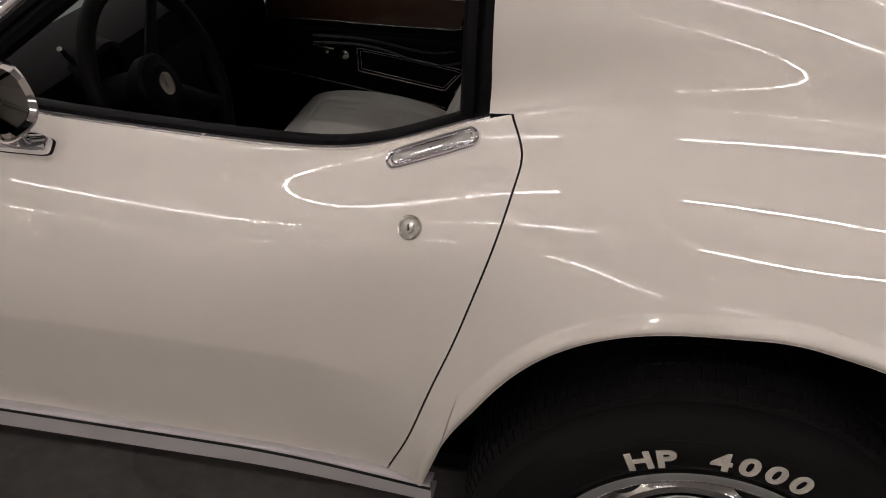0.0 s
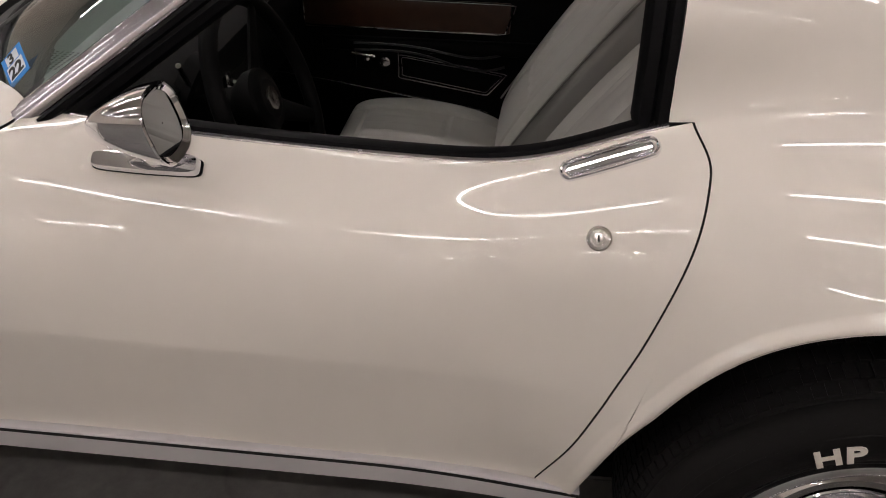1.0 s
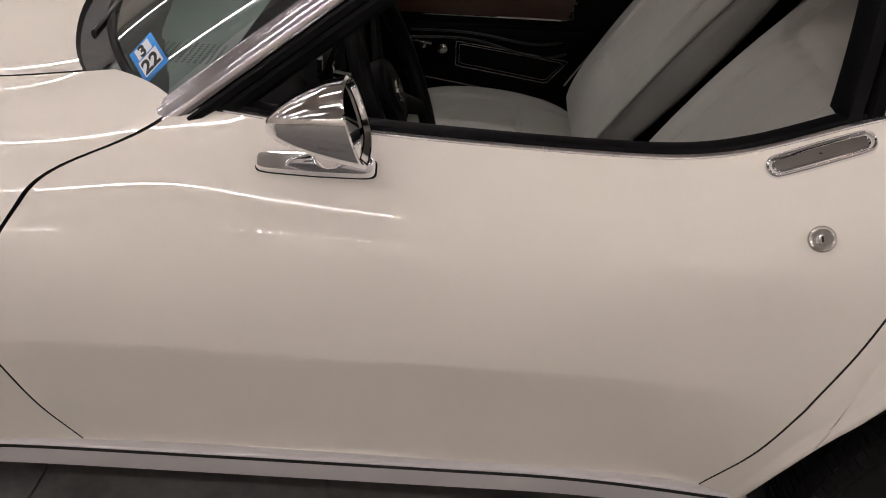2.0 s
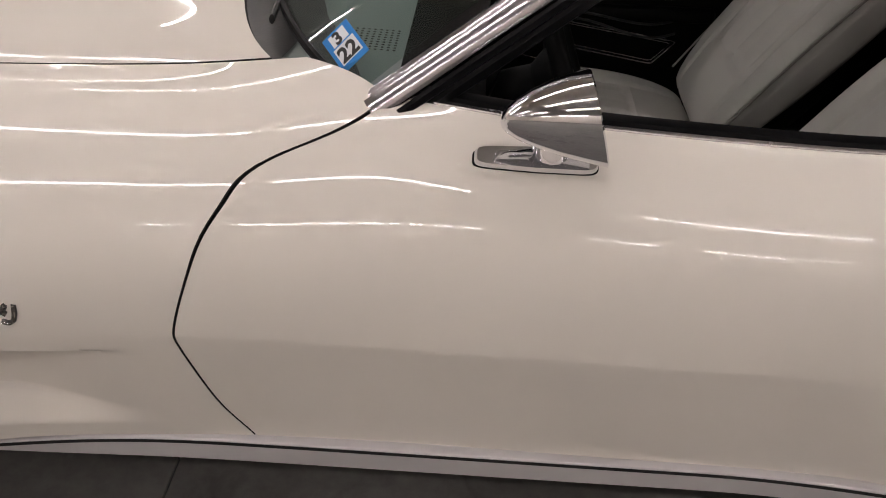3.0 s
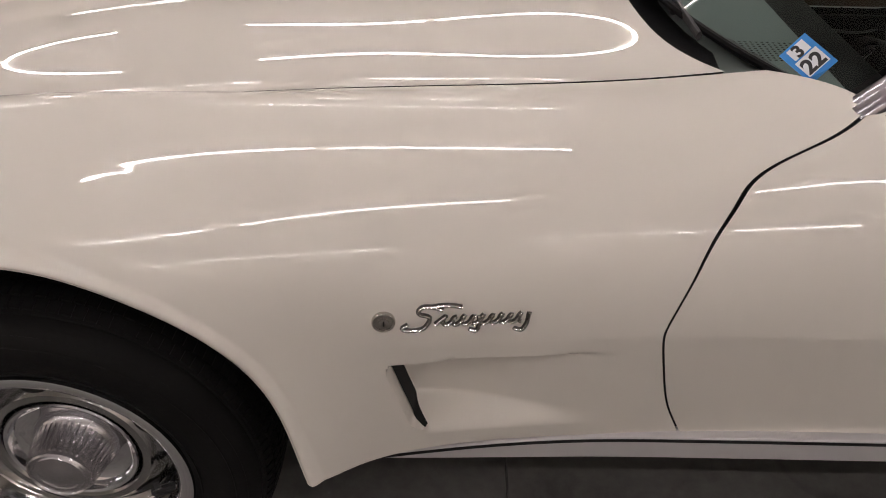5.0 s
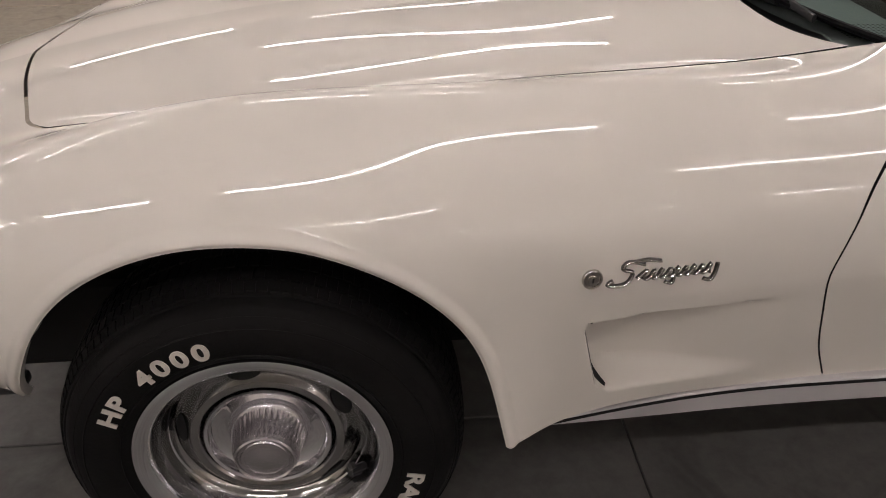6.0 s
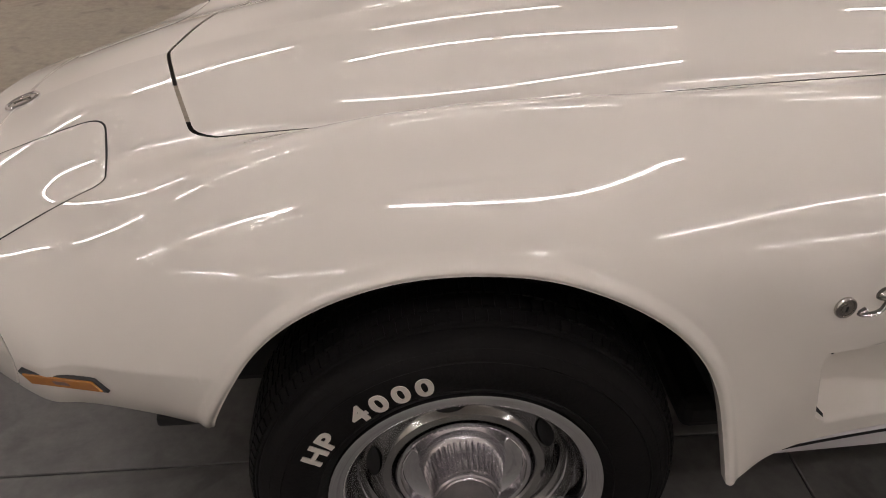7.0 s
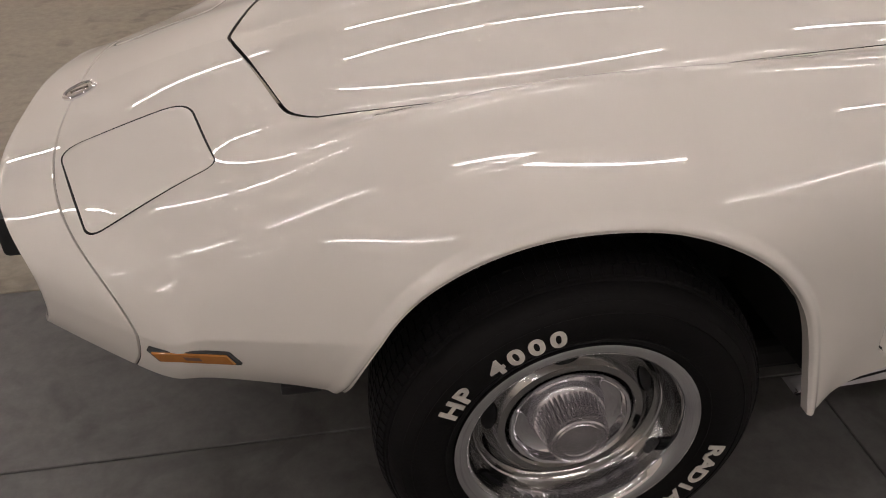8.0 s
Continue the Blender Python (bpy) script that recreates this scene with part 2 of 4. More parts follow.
# ---- the car: lines of its body ----
# each rail runs along the car: (x, y, z); x = 0 at the front axle, y = 0 in the middle, the nose towards -x
R0 = [(-.985, 0, .622), (-.95, 0, .633), (-.885, 0, .652), (-.7, 0, .715), (-.5, 0, .766), (-.25, 0, .815), (0, 0, .85), (.5, 0, .885), (.9, 0, .905), (1.1, 0, .915), (1.5, 0, 1.02), (1.9, 0, 1.19), (2.15, 0, 1.2), (2.5, 0, 1.15), (2.85, 0, 1.0), (3.2, 0, .92), (3.6, 0, .85)]
R1 = [(-.985, -.2, .619), (-.885, -.22, .648), (-.7, -.22, .71), (-.5, -.22, .763), (-.25, -.25, .81), (0, -.26, .845), (.5, -.26, .882), (.9, -.26, .903), (1.1, -.27, .91), (1.5, -.35, 1.0), (1.9, -.55, 1.15), (2.15, -.57, 1.165), (2.5, -.565, 1.12), (2.85, -.54, 1.01), (3.2, -.5, .92), (3.6, -.48, .845)]
R2 = [(-.985, -.34, .61), (-.885, -.4, .632), (-.7, -.4, .685), (-.5, -.415, .735), (-.41, -.425, .751), (-.25, -.46, .778), (0, -.5, .812), (.28, -.515, .84), (.58, -.512, .854), (.93, -.51, .872), (1.1, -.53, .9), (1.5, -.57, .95), (1.9, -.63, 1.02), (2.15, -.634, 1.06), (2.5, -.632, 1.035), (2.85, -.615, .985), (3.2, -.58, .905), (3.6, -.54, .835)]
R3 = [(-.985, -.44, .6), (-.885, -.53, .61), (-.7, -.57, .662), (-.5, -.6, .738), (-.25, -.615, .832), (0, -.622, .879), (.25, -.62, .884), (.5, -.617, .88), (.75, -.61, .874), (1.0, -.606, .874), (1.2, -.62, .886), (1.35, -.632, .874), (1.5, -.638, .864), (1.65, -.64, .857), (1.8, -.642, .853), (1.9, -.645, .858), (1.98, -.647, .877), (2.06, -.648, .907), (2.15, -.652, .938), (2.3, -.66, .962), (2.5, -.665, .962), (2.85, -.655, .92), (3.2, -.63, .86), (3.6, -.58, .79)]
R4 = [(-.985, -.5, .583), (-.885, -.61, .585), (-.7, -.665, .615), (-.5, -.71, .682), (-.25, -.747, .782), (0, -.758, .834), (.25, -.755, .836), (.5, -.747, .822), (.75, -.735, .81), (1.0, -.72, .802), (1.2, -.718, .802), (1.6, -.722, .786), (1.85, -.728, .79), (2.03, -.748, .832), (2.2, -.772, .868), (2.5, -.79, .884), (2.85, -.78, .85), (3.2, -.75, .79), (3.6, -.7, .72)]
R5 = [(-.985, -.54, .558), (-.885, -.655, .55), (-.7, -.705, .568), (-.5, -.752, .615), (-.25, -.815, .71), (0, -.843, .768), (.25, -.836, .765), (.5, -.822, .71), (.75, -.796, .7), (1.0, -.773, .7), (1.2, -.766, .7), (1.6, -.766, .69), (1.95, -.78, .705), (2.2, -.825, .765), (2.46, -.85, .8), (2.85, -.84, .76), (3.2, -.81, .7), (3.6, -.77, .64)]
R6 = [(-.985, -.555, .525), (-.885, -.675, .518), (-.7, -.722, .53), (-.5, -.777, .557), (-.25, -.847, .597), (0, -.872, .602), (.25, -.862, .602), (.5, -.832, .602), (.75, -.807, .6), (1.0, -.787, .597), (1.3, -.781, .588), (1.6, -.78, .584), (1.95, -.792, .578), (2.2, -.843, .578), (2.46, -.876, .58), (2.85, -.868, .58), (3.2, -.83, .57), (3.6, -.79, .55)]
R7 = [(-.985, -.55, .477), (-.885, -.668, .474), (-.7, -.716, .477), (-.5, -.762, .488), (-.25, -.83, .475), (0, -.855, .47), (.25, -.858, .455), (.4, -.848, .455), (.5, -.822, .465), (.75, -.788, .465), (1.0, -.768, .46), (1.6, -.764, .46), (1.95, -.777, .455), (2.2, -.83, .45), (2.46, -.86, .45), (2.85, -.85, .45), (3.2, -.81, .44), (3.6, -.76, .44)]
R8 = [(-.985, -.525, .445), (-.885, -.645, .432), (-.7, -.69, .425), (-.5, -.73, .429), (-.3, -.79, .437), (0, -.83, .36), (.25, -.85, .35), (.4, -.86, .346), (.47, -.822, .338), (.6, -.785, .345), (.8, -.762, .35), (1.0, -.75, .352), (1.6, -.75, .354), (1.9, -.752, .348), (2.03, -.76, .335), (2.2, -.8, .34), (2.5, -.83, .34), (2.85, -.82, .35), (3.2, -.78, .36), (3.6, -.72, .38)]
RAILS = [spline([p[0] for p in r], [p[1:] for p in r]) for r in (R0, R1, R2, R3, R4, R5, R6, R7, R8)]
NOSE_BOW = spline((-.985, -.95, -.885, -.7, -.5, -.38, -.3), (.76, .72, .62, .27, .06, .008, 0))


def BOW(xs):
    return NOSE_BOW(xs) if xs < -.3 else 0.0


_seen = {}


def section(xs):
    key = round(float(xs), 5)
    if key not in _seen:
        p = np.array([r(xs) for r in RAILS])
        q = np.vstack([[-p[1][0], p[1][1]], p[:7]])
        d = np.r_[0, np.cumsum(np.linalg.norm(np.diff(q, axis=0), axis=1) + 1e-4)]
        low = p[6:]
        e = np.r_[0, np.cumsum(np.linalg.norm(np.diff(low, axis=0), axis=1) + 1e-4)]
        _seen[key] = (spline(d, q), d, spline(e, low), e)
    return _seen[key]


def arch_front():
    return arc_path([(-.38, .437), (-.364, .49), (-.336, .551), (-.284, .632), (-.222, .687), (-.147, .726), (-.07, .748), (.02, .755), (.097, .747), (.175, .719), (.245, .676), (.299, .624), (.341, .56), (.368, .485), (.386, .405), (.398, .347)], 140)


def arch_rear():
    return arc_path([(2.045, .335), (2.062, .42), (2.089, .506), (2.127, .58), (2.181, .665), (2.242, .724), (2.3, .755), (2.362, .773), (2.425, .781), (2.49, .784), (2.55, .774), (2.61, .757), (2.67, .72), (2.725, .665), (2.77, .6), (2.8, .52), (2.818, .43), (2.825, .36)], 140)


ARCHES = (arch_front(), arch_rear())


def ease(a, b, v):
    t = min(max((v - a) / (b - a), 0), 1)
    return t * t * (3 - 2 * t)


FINE_ARCHES = [np.column_stack([np.interp(np.linspace(0, 139, 1100), np.arange(140), a[:, c]) for c in (0, 1)]) for a in ARCHES]


def flare(x, z):
    """How far the wheel lips turn outwards near the arches: a soft swell, a flat lip and a rolled edge."""
    out = 0.0
    for a in FINE_ARCHES:
        if a[0][0] - 0.2 < x < a[-1][0] + 0.2:
            d = math.sqrt(np.min((a[:, 0] - x) ** 2 + (a[:, 1] - z) ** 2))
            out += 0.009 * math.exp(-(d / 0.06) ** 2) + 0.006 * (1 - ease(0.011, 0.026, d)) - 0.006 * math.exp(-(d / 0.0045) ** 2)
    return out


def vent_front(z):
    return 0.52 + (0.556 - z) * 0.25


def vent_depth(x, z):
    """The scooped recess behind the front wheel: deep at its slanted front edge, running out to the rear."""
    if not (0.5 < x < 0.9 and 0.37 < z < 0.6):
        return 0.0
    top = 0.56 + 0.03 * (x - 0.53)
    front = vent_front(z) + 0.02 * ease(0.415, 0.385, z) + 0.008 * ease(0.545, 0.56, z)
    away = ease(0.885, 0.555, x)
    edge = ease(front - 0.001, front + 0.007, x) * ease(top + 0.002, top - 0.008, z) * ease(0.384, 0.384 + 0.04, z)
    return 0.068 * edge * away


def body(xs, s, detail=True):
    """A point of the body's skin: station xs along the car, s from 0 (middle of the hood) to 8 (sill)."""
    up, d, lo, e = section(xs)
    sign = 1
    if s < 0:
        s, sign = -s, -1
    k = int(min(s, 7.999))
    f = s - k
    y, z = up(d[k + 1] + f * (d[k + 2] - d[k + 1])) if s < 6 else lo(e[k - 6] + f * (e[k - 5] - e[k - 6]))
    x = xs + float(BOW(xs)) * abs(y) ** 3
    if detail and s > 4:
        y -= flare(x, z)
        y += vent_depth(x, z)
    return Vector((x, y * sign, z))


def find_s(xs, z, lo=3.0, hi=8.0):
    """Where on the side of the station xs the skin is at height z."""
    for _ in range(26):
        mid = (lo + hi) / 2
        if body(xs, mid, False).z > z:
            lo = mid
        else:
            hi = mid
    return (lo + hi) / 2


def flanged(points, depth=0.014, sides="lrtb", inward=None):
    """Adds a turned-in edge round a grid of points, rows first."""
    p = [[Vector(q) for q in row] for row in points]

    rows, cols = len(p), len(p[0])

    def inn(i, j):
        q = p[i][j]
        return Vector((0, -q.y, 0.45 - q.z if q.z > 0.6 else 0.0)).normalized()
    left = [p[i][0] + inn(i, 0) * depth for i in range(rows)]
    right = [p[i][-1] + inn(i, cols - 1) * depth for i in range(rows)]
    if "l" in sides:
        p = [[left[i]] + p[i] for i in range(rows)]
    if "r" in sides:
        p = [p[i] + [right[i]] for i in range(rows)]
    cols = len(p[0])
    if "t" in sides:
        p = [[p[0][j] + inn(0, j) * depth for j in range(cols)]] + p
        rows += 1
    if "b" in sides:
        p = p + [[p[-1][j] + inn(rows - 1, j) * depth for j in range(cols)]]
    return p


def panel(points, depth=0.014, sides="lrtb"):
    """A skin panel whose turned-in edges take the painted gap shade, for slots [paint, shade]."""
    grown = flanged(points, depth, sides)
    v, f = sheet(grown)
    rows, cols = len(grown), len(grown[0])
    slots = []
    for i in range(rows - 1):
        for j in range(cols - 1):
            edge = ("t" in sides and i == 0) or ("b" in sides and i == rows - 2) or ("l" in sides and j == 0) or ("r" in sides and j == cols - 2)
            slots.append(1 if edge else 0)
    return v, f, slots


GAP_FRONT = spline((.33, .36, .426, .525, .585, .602, .62, .649, .7, .757, .79, .81, .83, .852, .87, .886), (1.004, .992, .963, .936, .9235, .922, .9255, .9345, .9525, .9775, 1.001, 1.018, 1.056, 1.12, 1.165, 1.196))
GAP_REAR = spline((.33, .36, .472, .59, .671, .755, .812, .853, .885, .903, .917, .93, .941, .96), (1.973, 1.984, 2.026, 2.064, 2.093, 2.12, 2.138, 2.15, 2.159, 2.161, 2.153, 2.144, 2.139, 2.134))


_gaps = {}


def on_gap(gap, s):
    key = (gap is GAP_FRONT, round(s, 4))
    if key not in _gaps:
        _gaps[key] = find_gap(gap, s)
    return _gaps[key]


def find_gap(gap, s):
    xs = 1.0 if gap is GAP_FRONT else 2.1
    for _ in range(30):
        xs += 0.5 * (float(gap(body(xs, s, False).z)) - xs)
    return xs


HOOD_FRONT, HOOD_REAR = -0.548, 0.905
SEAM_X = -0.885


def hood_front_x(s):
    return HOOD_FRONT + 0.13 * (abs(s) / 2) ** 1.1 + 0.045 * max(0, (abs(s) - 1.7) / 0.3) ** 2.5


def hood_rear_x(s):
    return HOOD_REAR + 0.118 * (abs(s) / 2) ** 3.2


car = new("sports_car")
tagged(car, "glossy white low sports coupe with chrome trim, parked", "car")


def front_clip():
    """The one-piece front end: fenders, header panel and wheel openings, both sides."""
    arch = ARCHES[0]
    cols = []
    xs_list = sorted(set([round(v, 4) for v in np.r_[np.arange(SEAM_X + 0.004, -0.56, 0.012), np.arange(-0.56, -0.37, 0.003)]] + [round(v, 4) for v in arch[::1, 0]] + [round(v, 4) for v in np.r_[np.arange(0.4, 0.44, 0.002), np.arange(0.4405, 0.512, 0.0045), np.arange(0.512, 0.578, 0.0015), np.arange(0.58, 0.9, 0.005)]] + [round(v, 4) for v in (-.5465, -.545, -.4105, -.409)]))
    xs_list = [x for i, x in enumerate(xs_list) if i == 0 or x - xs_list[i - 1] > 0.0004]
    n = 116
    for xs in xs_list:
        s0, top_s = 0.0, 2.0
        if xs + 0.003 >= hood_front_x(2):
            s0 = 2.012
        elif xs + 0.003 > HOOD_FRONT:
            for _ in range(24):
                mid = (s0 + top_s) / 2
                if hood_front_x(mid) < xs + 0.003:
                    s0 = mid
                else:
                    top_s = mid
            s0 += 0.02
        s1 = 8.0
        xa = xs + 0.0
        if arch[0][0] <= xa <= arch[-1][0]:
            za = float(np.interp(xa, arch[:, 0], arch[:, 1]))
            s1 = find_s(xs, za)
        cols.append([(xs, s0 + (s1 - s0) * (1 - (1 - k / n) ** 1.6)) for k in range(n + 1)])
    tail = []
    for c in range(1, 81):
        f = c / 80
        col = []
        for k in range(n + 1):
            s = 2.012 + (8 - 2.012) * (1 - (1 - k / n) ** 1.6)
            end = on_gap(GAP_FRONT, max(s, 3.0)) - 0.0018 if s >= 3 else 1.197 - 0.12 * ((3 - s) / 0.988) ** 1.3 - 0.003
            col.append((xs_list[-1] + (end - xs_list[-1]) * f, s))
        tail.append(col)
    cols += tail
    pts = [[body(x, s) for x, s in col] for col in cols]
    v, f, slots = panel(pts, 0.02, "rb")
    wide = len(pts[0])
    slots = [1 if i >= (len(pts) - 1) * wide else 0 for i in range(len(slots))]
    ob = part("front_end", (v, f, slots), [PAINT, CAVITY_SHADE], car, "one-piece white front end with flared wheel openings")
    # near-black sheet on the recess wall paints the dark inside of the outlet
    wall = []
    for z in np.linspace(.396, .5615, 48):
        x = vent_front(z) + 0.02 * ease(0.415, 0.385, z) + 0.008 * ease(0.545, 0.56, z) - 0.001
        deep = vent_depth(x + 0.009, z)
        y = body(x, find_s(x, z), False).y
        wall.append([Vector((x + 0.008 * f + 0.0012, y + deep * ease(0, 1, f) - 0.0004, z)) for f in (.42, .5, .6, .7, .8, .9)])
    part("vent_opening", sheet(wall), CAVITY_SHADE, car, "air outlet behind the wheel, its shade painted near-black")
    twin(ob)
    # near-black strip under the hood seam gives the gap its shade by colour
    strip = [[body(x, q, False) + Vector((0, 0, -.006)) for q in (1.9, 2.0, 2.1)] for x in np.linspace(-.41, 1.0, 90)]
    twin(part("hood_gutter", sheet(strip), CAVITY_SHADE, car))
    return ob


front_end = front_clip()


def hood():
    rows = []
    for i in range(81):
        f = i / 80
        row = []
        for s in np.linspace(-1.98, 1.98, 61):
            a, b = hood_front_x(s) + 0.004, hood_rear_x(s)
            q = body(a + (b - a) * f, s, False)
            row.append(q)
        rows.append(row)
    part("hood", panel(rows, 0.016), [PAINT, CAVITY_SHADE], car, "long white hood with pointed front edge")


hood()


def nose_cover():
    rows = []
    for xs in np.linspace(SEAM_X - 0.001, -.985, 22):
        rows.append([body(xs, s, False) for s in np.linspace(-8, 8, 129)])
    rim = rows[-1]
    for k, (sc, dx) in enumerate(((0.99, -0.007), (0.965, -0.012), (0.91, -0.012), (0.87, 0.03))):
        rows.append([Vector((q.x + dx, q.y * sc, 0.5 + (q.z - 0.5) * sc)) for q in rim])
    lip = [Vector((q.x + 0.016, q.y * 0.985, q.z - 0.012)) for q in rows[0]]
    part("nose_cover", sheet([lip] + rows), PAINT, car, "body-coloured soft bumper cover")
    # back wall of the grille recess, its shade put into the near-black colour
    back = [[Vector((q.x + 0.03, q.y * 0.88, 0.5 + (q.z - 0.5) * 0.88)) for q in rim], [Vector((-0.9, q.y * 0.4, 0.5)) for q in rim]]
    part("grille", sheet(back), CAVITY_SHADE, car, "dark recessed grille")
    part("bumper_pad", block(-1.0, -0.93, -0.33, -0.25, 0.46, 0.55, 0.012), BLACK, car, "black rubber bumper guard")
    twin(car.children[-1])


nose_cover()


def door_shell():
    n, m = 90, 110
    rows = []
    for k in range(n + 1):
        s = 3.0 + 5.0 * (k / n) ** 1.25
        a, b = on_gap(GAP_FRONT, s) + 0.0018 + 0.0045 * ease(5.4, 3.6, s), on_gap(GAP_REAR, s) - 0.0017
        rows.append([body(a + (b - a) * j / m, s) for j in range(m + 1)])
    return part("door", panel(rows, 0.02), [PAINT, CAVITY_SHADE], car, "long white door with open window")


def gap_shade(gap):
    """A strip added behind a door gap, near-black to paint in the gap's shade."""
    rows = []
    for s in np.linspace(3.0, 8.0, 60):
        g = on_gap(gap, s)
        rows.append([body(g + d, s, False) + Vector((0, .013 if body(g, s, False).z < .8 else .008, -.006 if s < 4.2 else 0)) for d in (-.022, 0, .022)])
    twin(part("door_jamb", sheet(rows), CAVITY_SHADE, car))


gap_shade(GAP_FRONT)
gap_shade(GAP_REAR)
door = door_shell()
far_door = twin(door)


def quarter_skin(pts):
    v, f, slots = panel(pts, 0.02, "tb")
    wide = len(pts[0]) - 1
    return v, f, [1 if i < wide else 0 for i in range(len(slots))]


def quarter():
    arch = ARCHES[1]
    n = 96

    def start(s):
        return on_gap(GAP_REAR, s) + 0.0013 if s >= 3 else 2.139 - 0.028 * ease(3.0, 2.94, s)

    def low(at):
        """Where a column running down the panel meets the wheel opening."""
        def under(s):
            x = at(s)
            return arch[0][0] < x < arch[-1][0] and body(x, s, False).z < float(np.interp(x, arch[:, 0], arch[:, 1]))
        for s in np.arange(4.0, 8.001, 0.05):
            if under(s):
                lo, hi = s - 0.05, s
                for _ in range(18):
                    mid = (lo + hi) / 2
                    lo, hi = (lo, mid) if under(mid) else (mid, hi)
                return lo
        return 8.0
    ways = [lambda s, f=c / 60: start(s) + (max(2.19, start(s) + 0.02) - start(s)) * f for c in range(60)]
    ways += [lambda s, x=x: x for x in sorted(set([round(v, 4) for v in arch[:, 0] if v > 2.19] + [round(v, 4) for v in np.arange(2.83, 3.6, 0.02)]))]
    levels = list(np.linspace(1.0, 2.94, 22)) + [2.97] + [3.0 + 5.0 * (1 - (1 - k / n) ** 1.4) for k in range(n + 1)]
    pts = []
    for at in ways:
        end = low(at)
        line = []
        for s in levels:
            if s > 4.5:
                s = 4.5 + (s - 4.5) * (end - 4.5) / 3.5
            line.append(body(at(s), s))
        pts.append(line)
    ob = part("quarter_panel", quarter_skin(pts), [PAINT, CAVITY_SHADE], car, "white rear quarter with wheel opening and sail panel")
    twin(ob)
    roof = [[body(x, s, False) for s in np.linspace(-1.0, 1.0, 31)] for x in np.linspace(2.112, 3.6, 50)]
    part("rear_deck", sheet(roof), PAINT, car, "white rear deck")
    tail = [[body(3.598, s, False) for s in np.linspace(-8, 8, 81)], [Vector((3.62, body(3.598, s, False).y * 0.9, 0.6 + (body(3.598, s, False).z - 0.6) * 0.85)) for s in np.linspace(-8, 8, 81)], [Vector((3.62, 0, 0.6))] * 81]
    part("tail_panel", sheet(tail), PAINT, car)
    top = [[Vector((x, y, 1.195 - 0.11 * y * y * 2 - 0.12 * max(1.85 - x, 0) ** 2)) for y in np.linspace(-0.5, 0.5, 25)] for x in np.linspace(1.62, 2.14, 16)]
    part("roof_panel", sheet(flanged(top, 0.03)), PAINT, car, "white removable roof panels")


quarter()


def rocker():
    high = spline((.462, .51, .68, .87, 1.0, 1.6, 1.9, 2.052), (.288, .298, .33, .35, .353, .355, .349, .335))
    deep = spline((.462, .68, .87, 1.0, 1.6, 1.9, 2.052), (.27, .277, .285, .287, .291, .289, .28))
    top = [(x, -.758 - .008 * ease(1.7, 2.05, x), high(x)) for x in np.linspace(.462, 2.052, 90)]
    rows = []
    for dy, f in ((0.03, .19), (-0.002, .19), (-0.004, .22), (-0.003, .34), (0.002, .78), (0.004, .93), (0.012, 1.0), (0.05, 1.0)):
        rows.append([(x, y + dy, z + (deep(x) - z) * f) for x, y, z in top])
    twin(part("rocker_molding", sheet(rows), ALU, car, "satin aluminium rocker molding"))
    # near-black strip, almost flush, painted in for the shaded slit under the bead
    twin(part("rocker_gap", sheet([[(x, y + dy, z + dz) for x, y, z in top] for dy, dz in ((0.006, -0.005), (-0.0045, -0.0062), (-0.0048, -0.0135), (0.006, -0.016))]), CAVITY_SHADE, car))
    bead = ((0.012, 0.001), (-0.003, 0.0005), (-0.0055, -0.0015), (-0.0062, -0.003), (-0.0055, -0.005), (-0.003, -0.006), (0.006, -0.0065))
    twin(part("trim_bead", sheet([[(x, y + dy, z + dz) for x, y, z in top] for dy, dz in bead]), ALU, car, "thin bright bead over the molding"))


rocker()
# unseen near-black boxes added under the car to block light
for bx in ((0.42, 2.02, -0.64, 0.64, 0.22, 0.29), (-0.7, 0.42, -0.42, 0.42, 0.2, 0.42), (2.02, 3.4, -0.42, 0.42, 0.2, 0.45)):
    part("underbody", block(*bx, 0.02), CAVITY_SHADE, car, smooth=False)


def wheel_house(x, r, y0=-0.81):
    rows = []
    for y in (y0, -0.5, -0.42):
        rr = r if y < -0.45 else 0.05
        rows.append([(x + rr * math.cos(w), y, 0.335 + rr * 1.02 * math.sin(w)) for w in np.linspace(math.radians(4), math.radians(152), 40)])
    # dark liner; its near-black also paints in the deep shade of the well
    ob = part("wheel_house", sheet(rows), CAVITY_SHADE, car)
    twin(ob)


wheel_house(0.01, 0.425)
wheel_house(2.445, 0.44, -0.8)


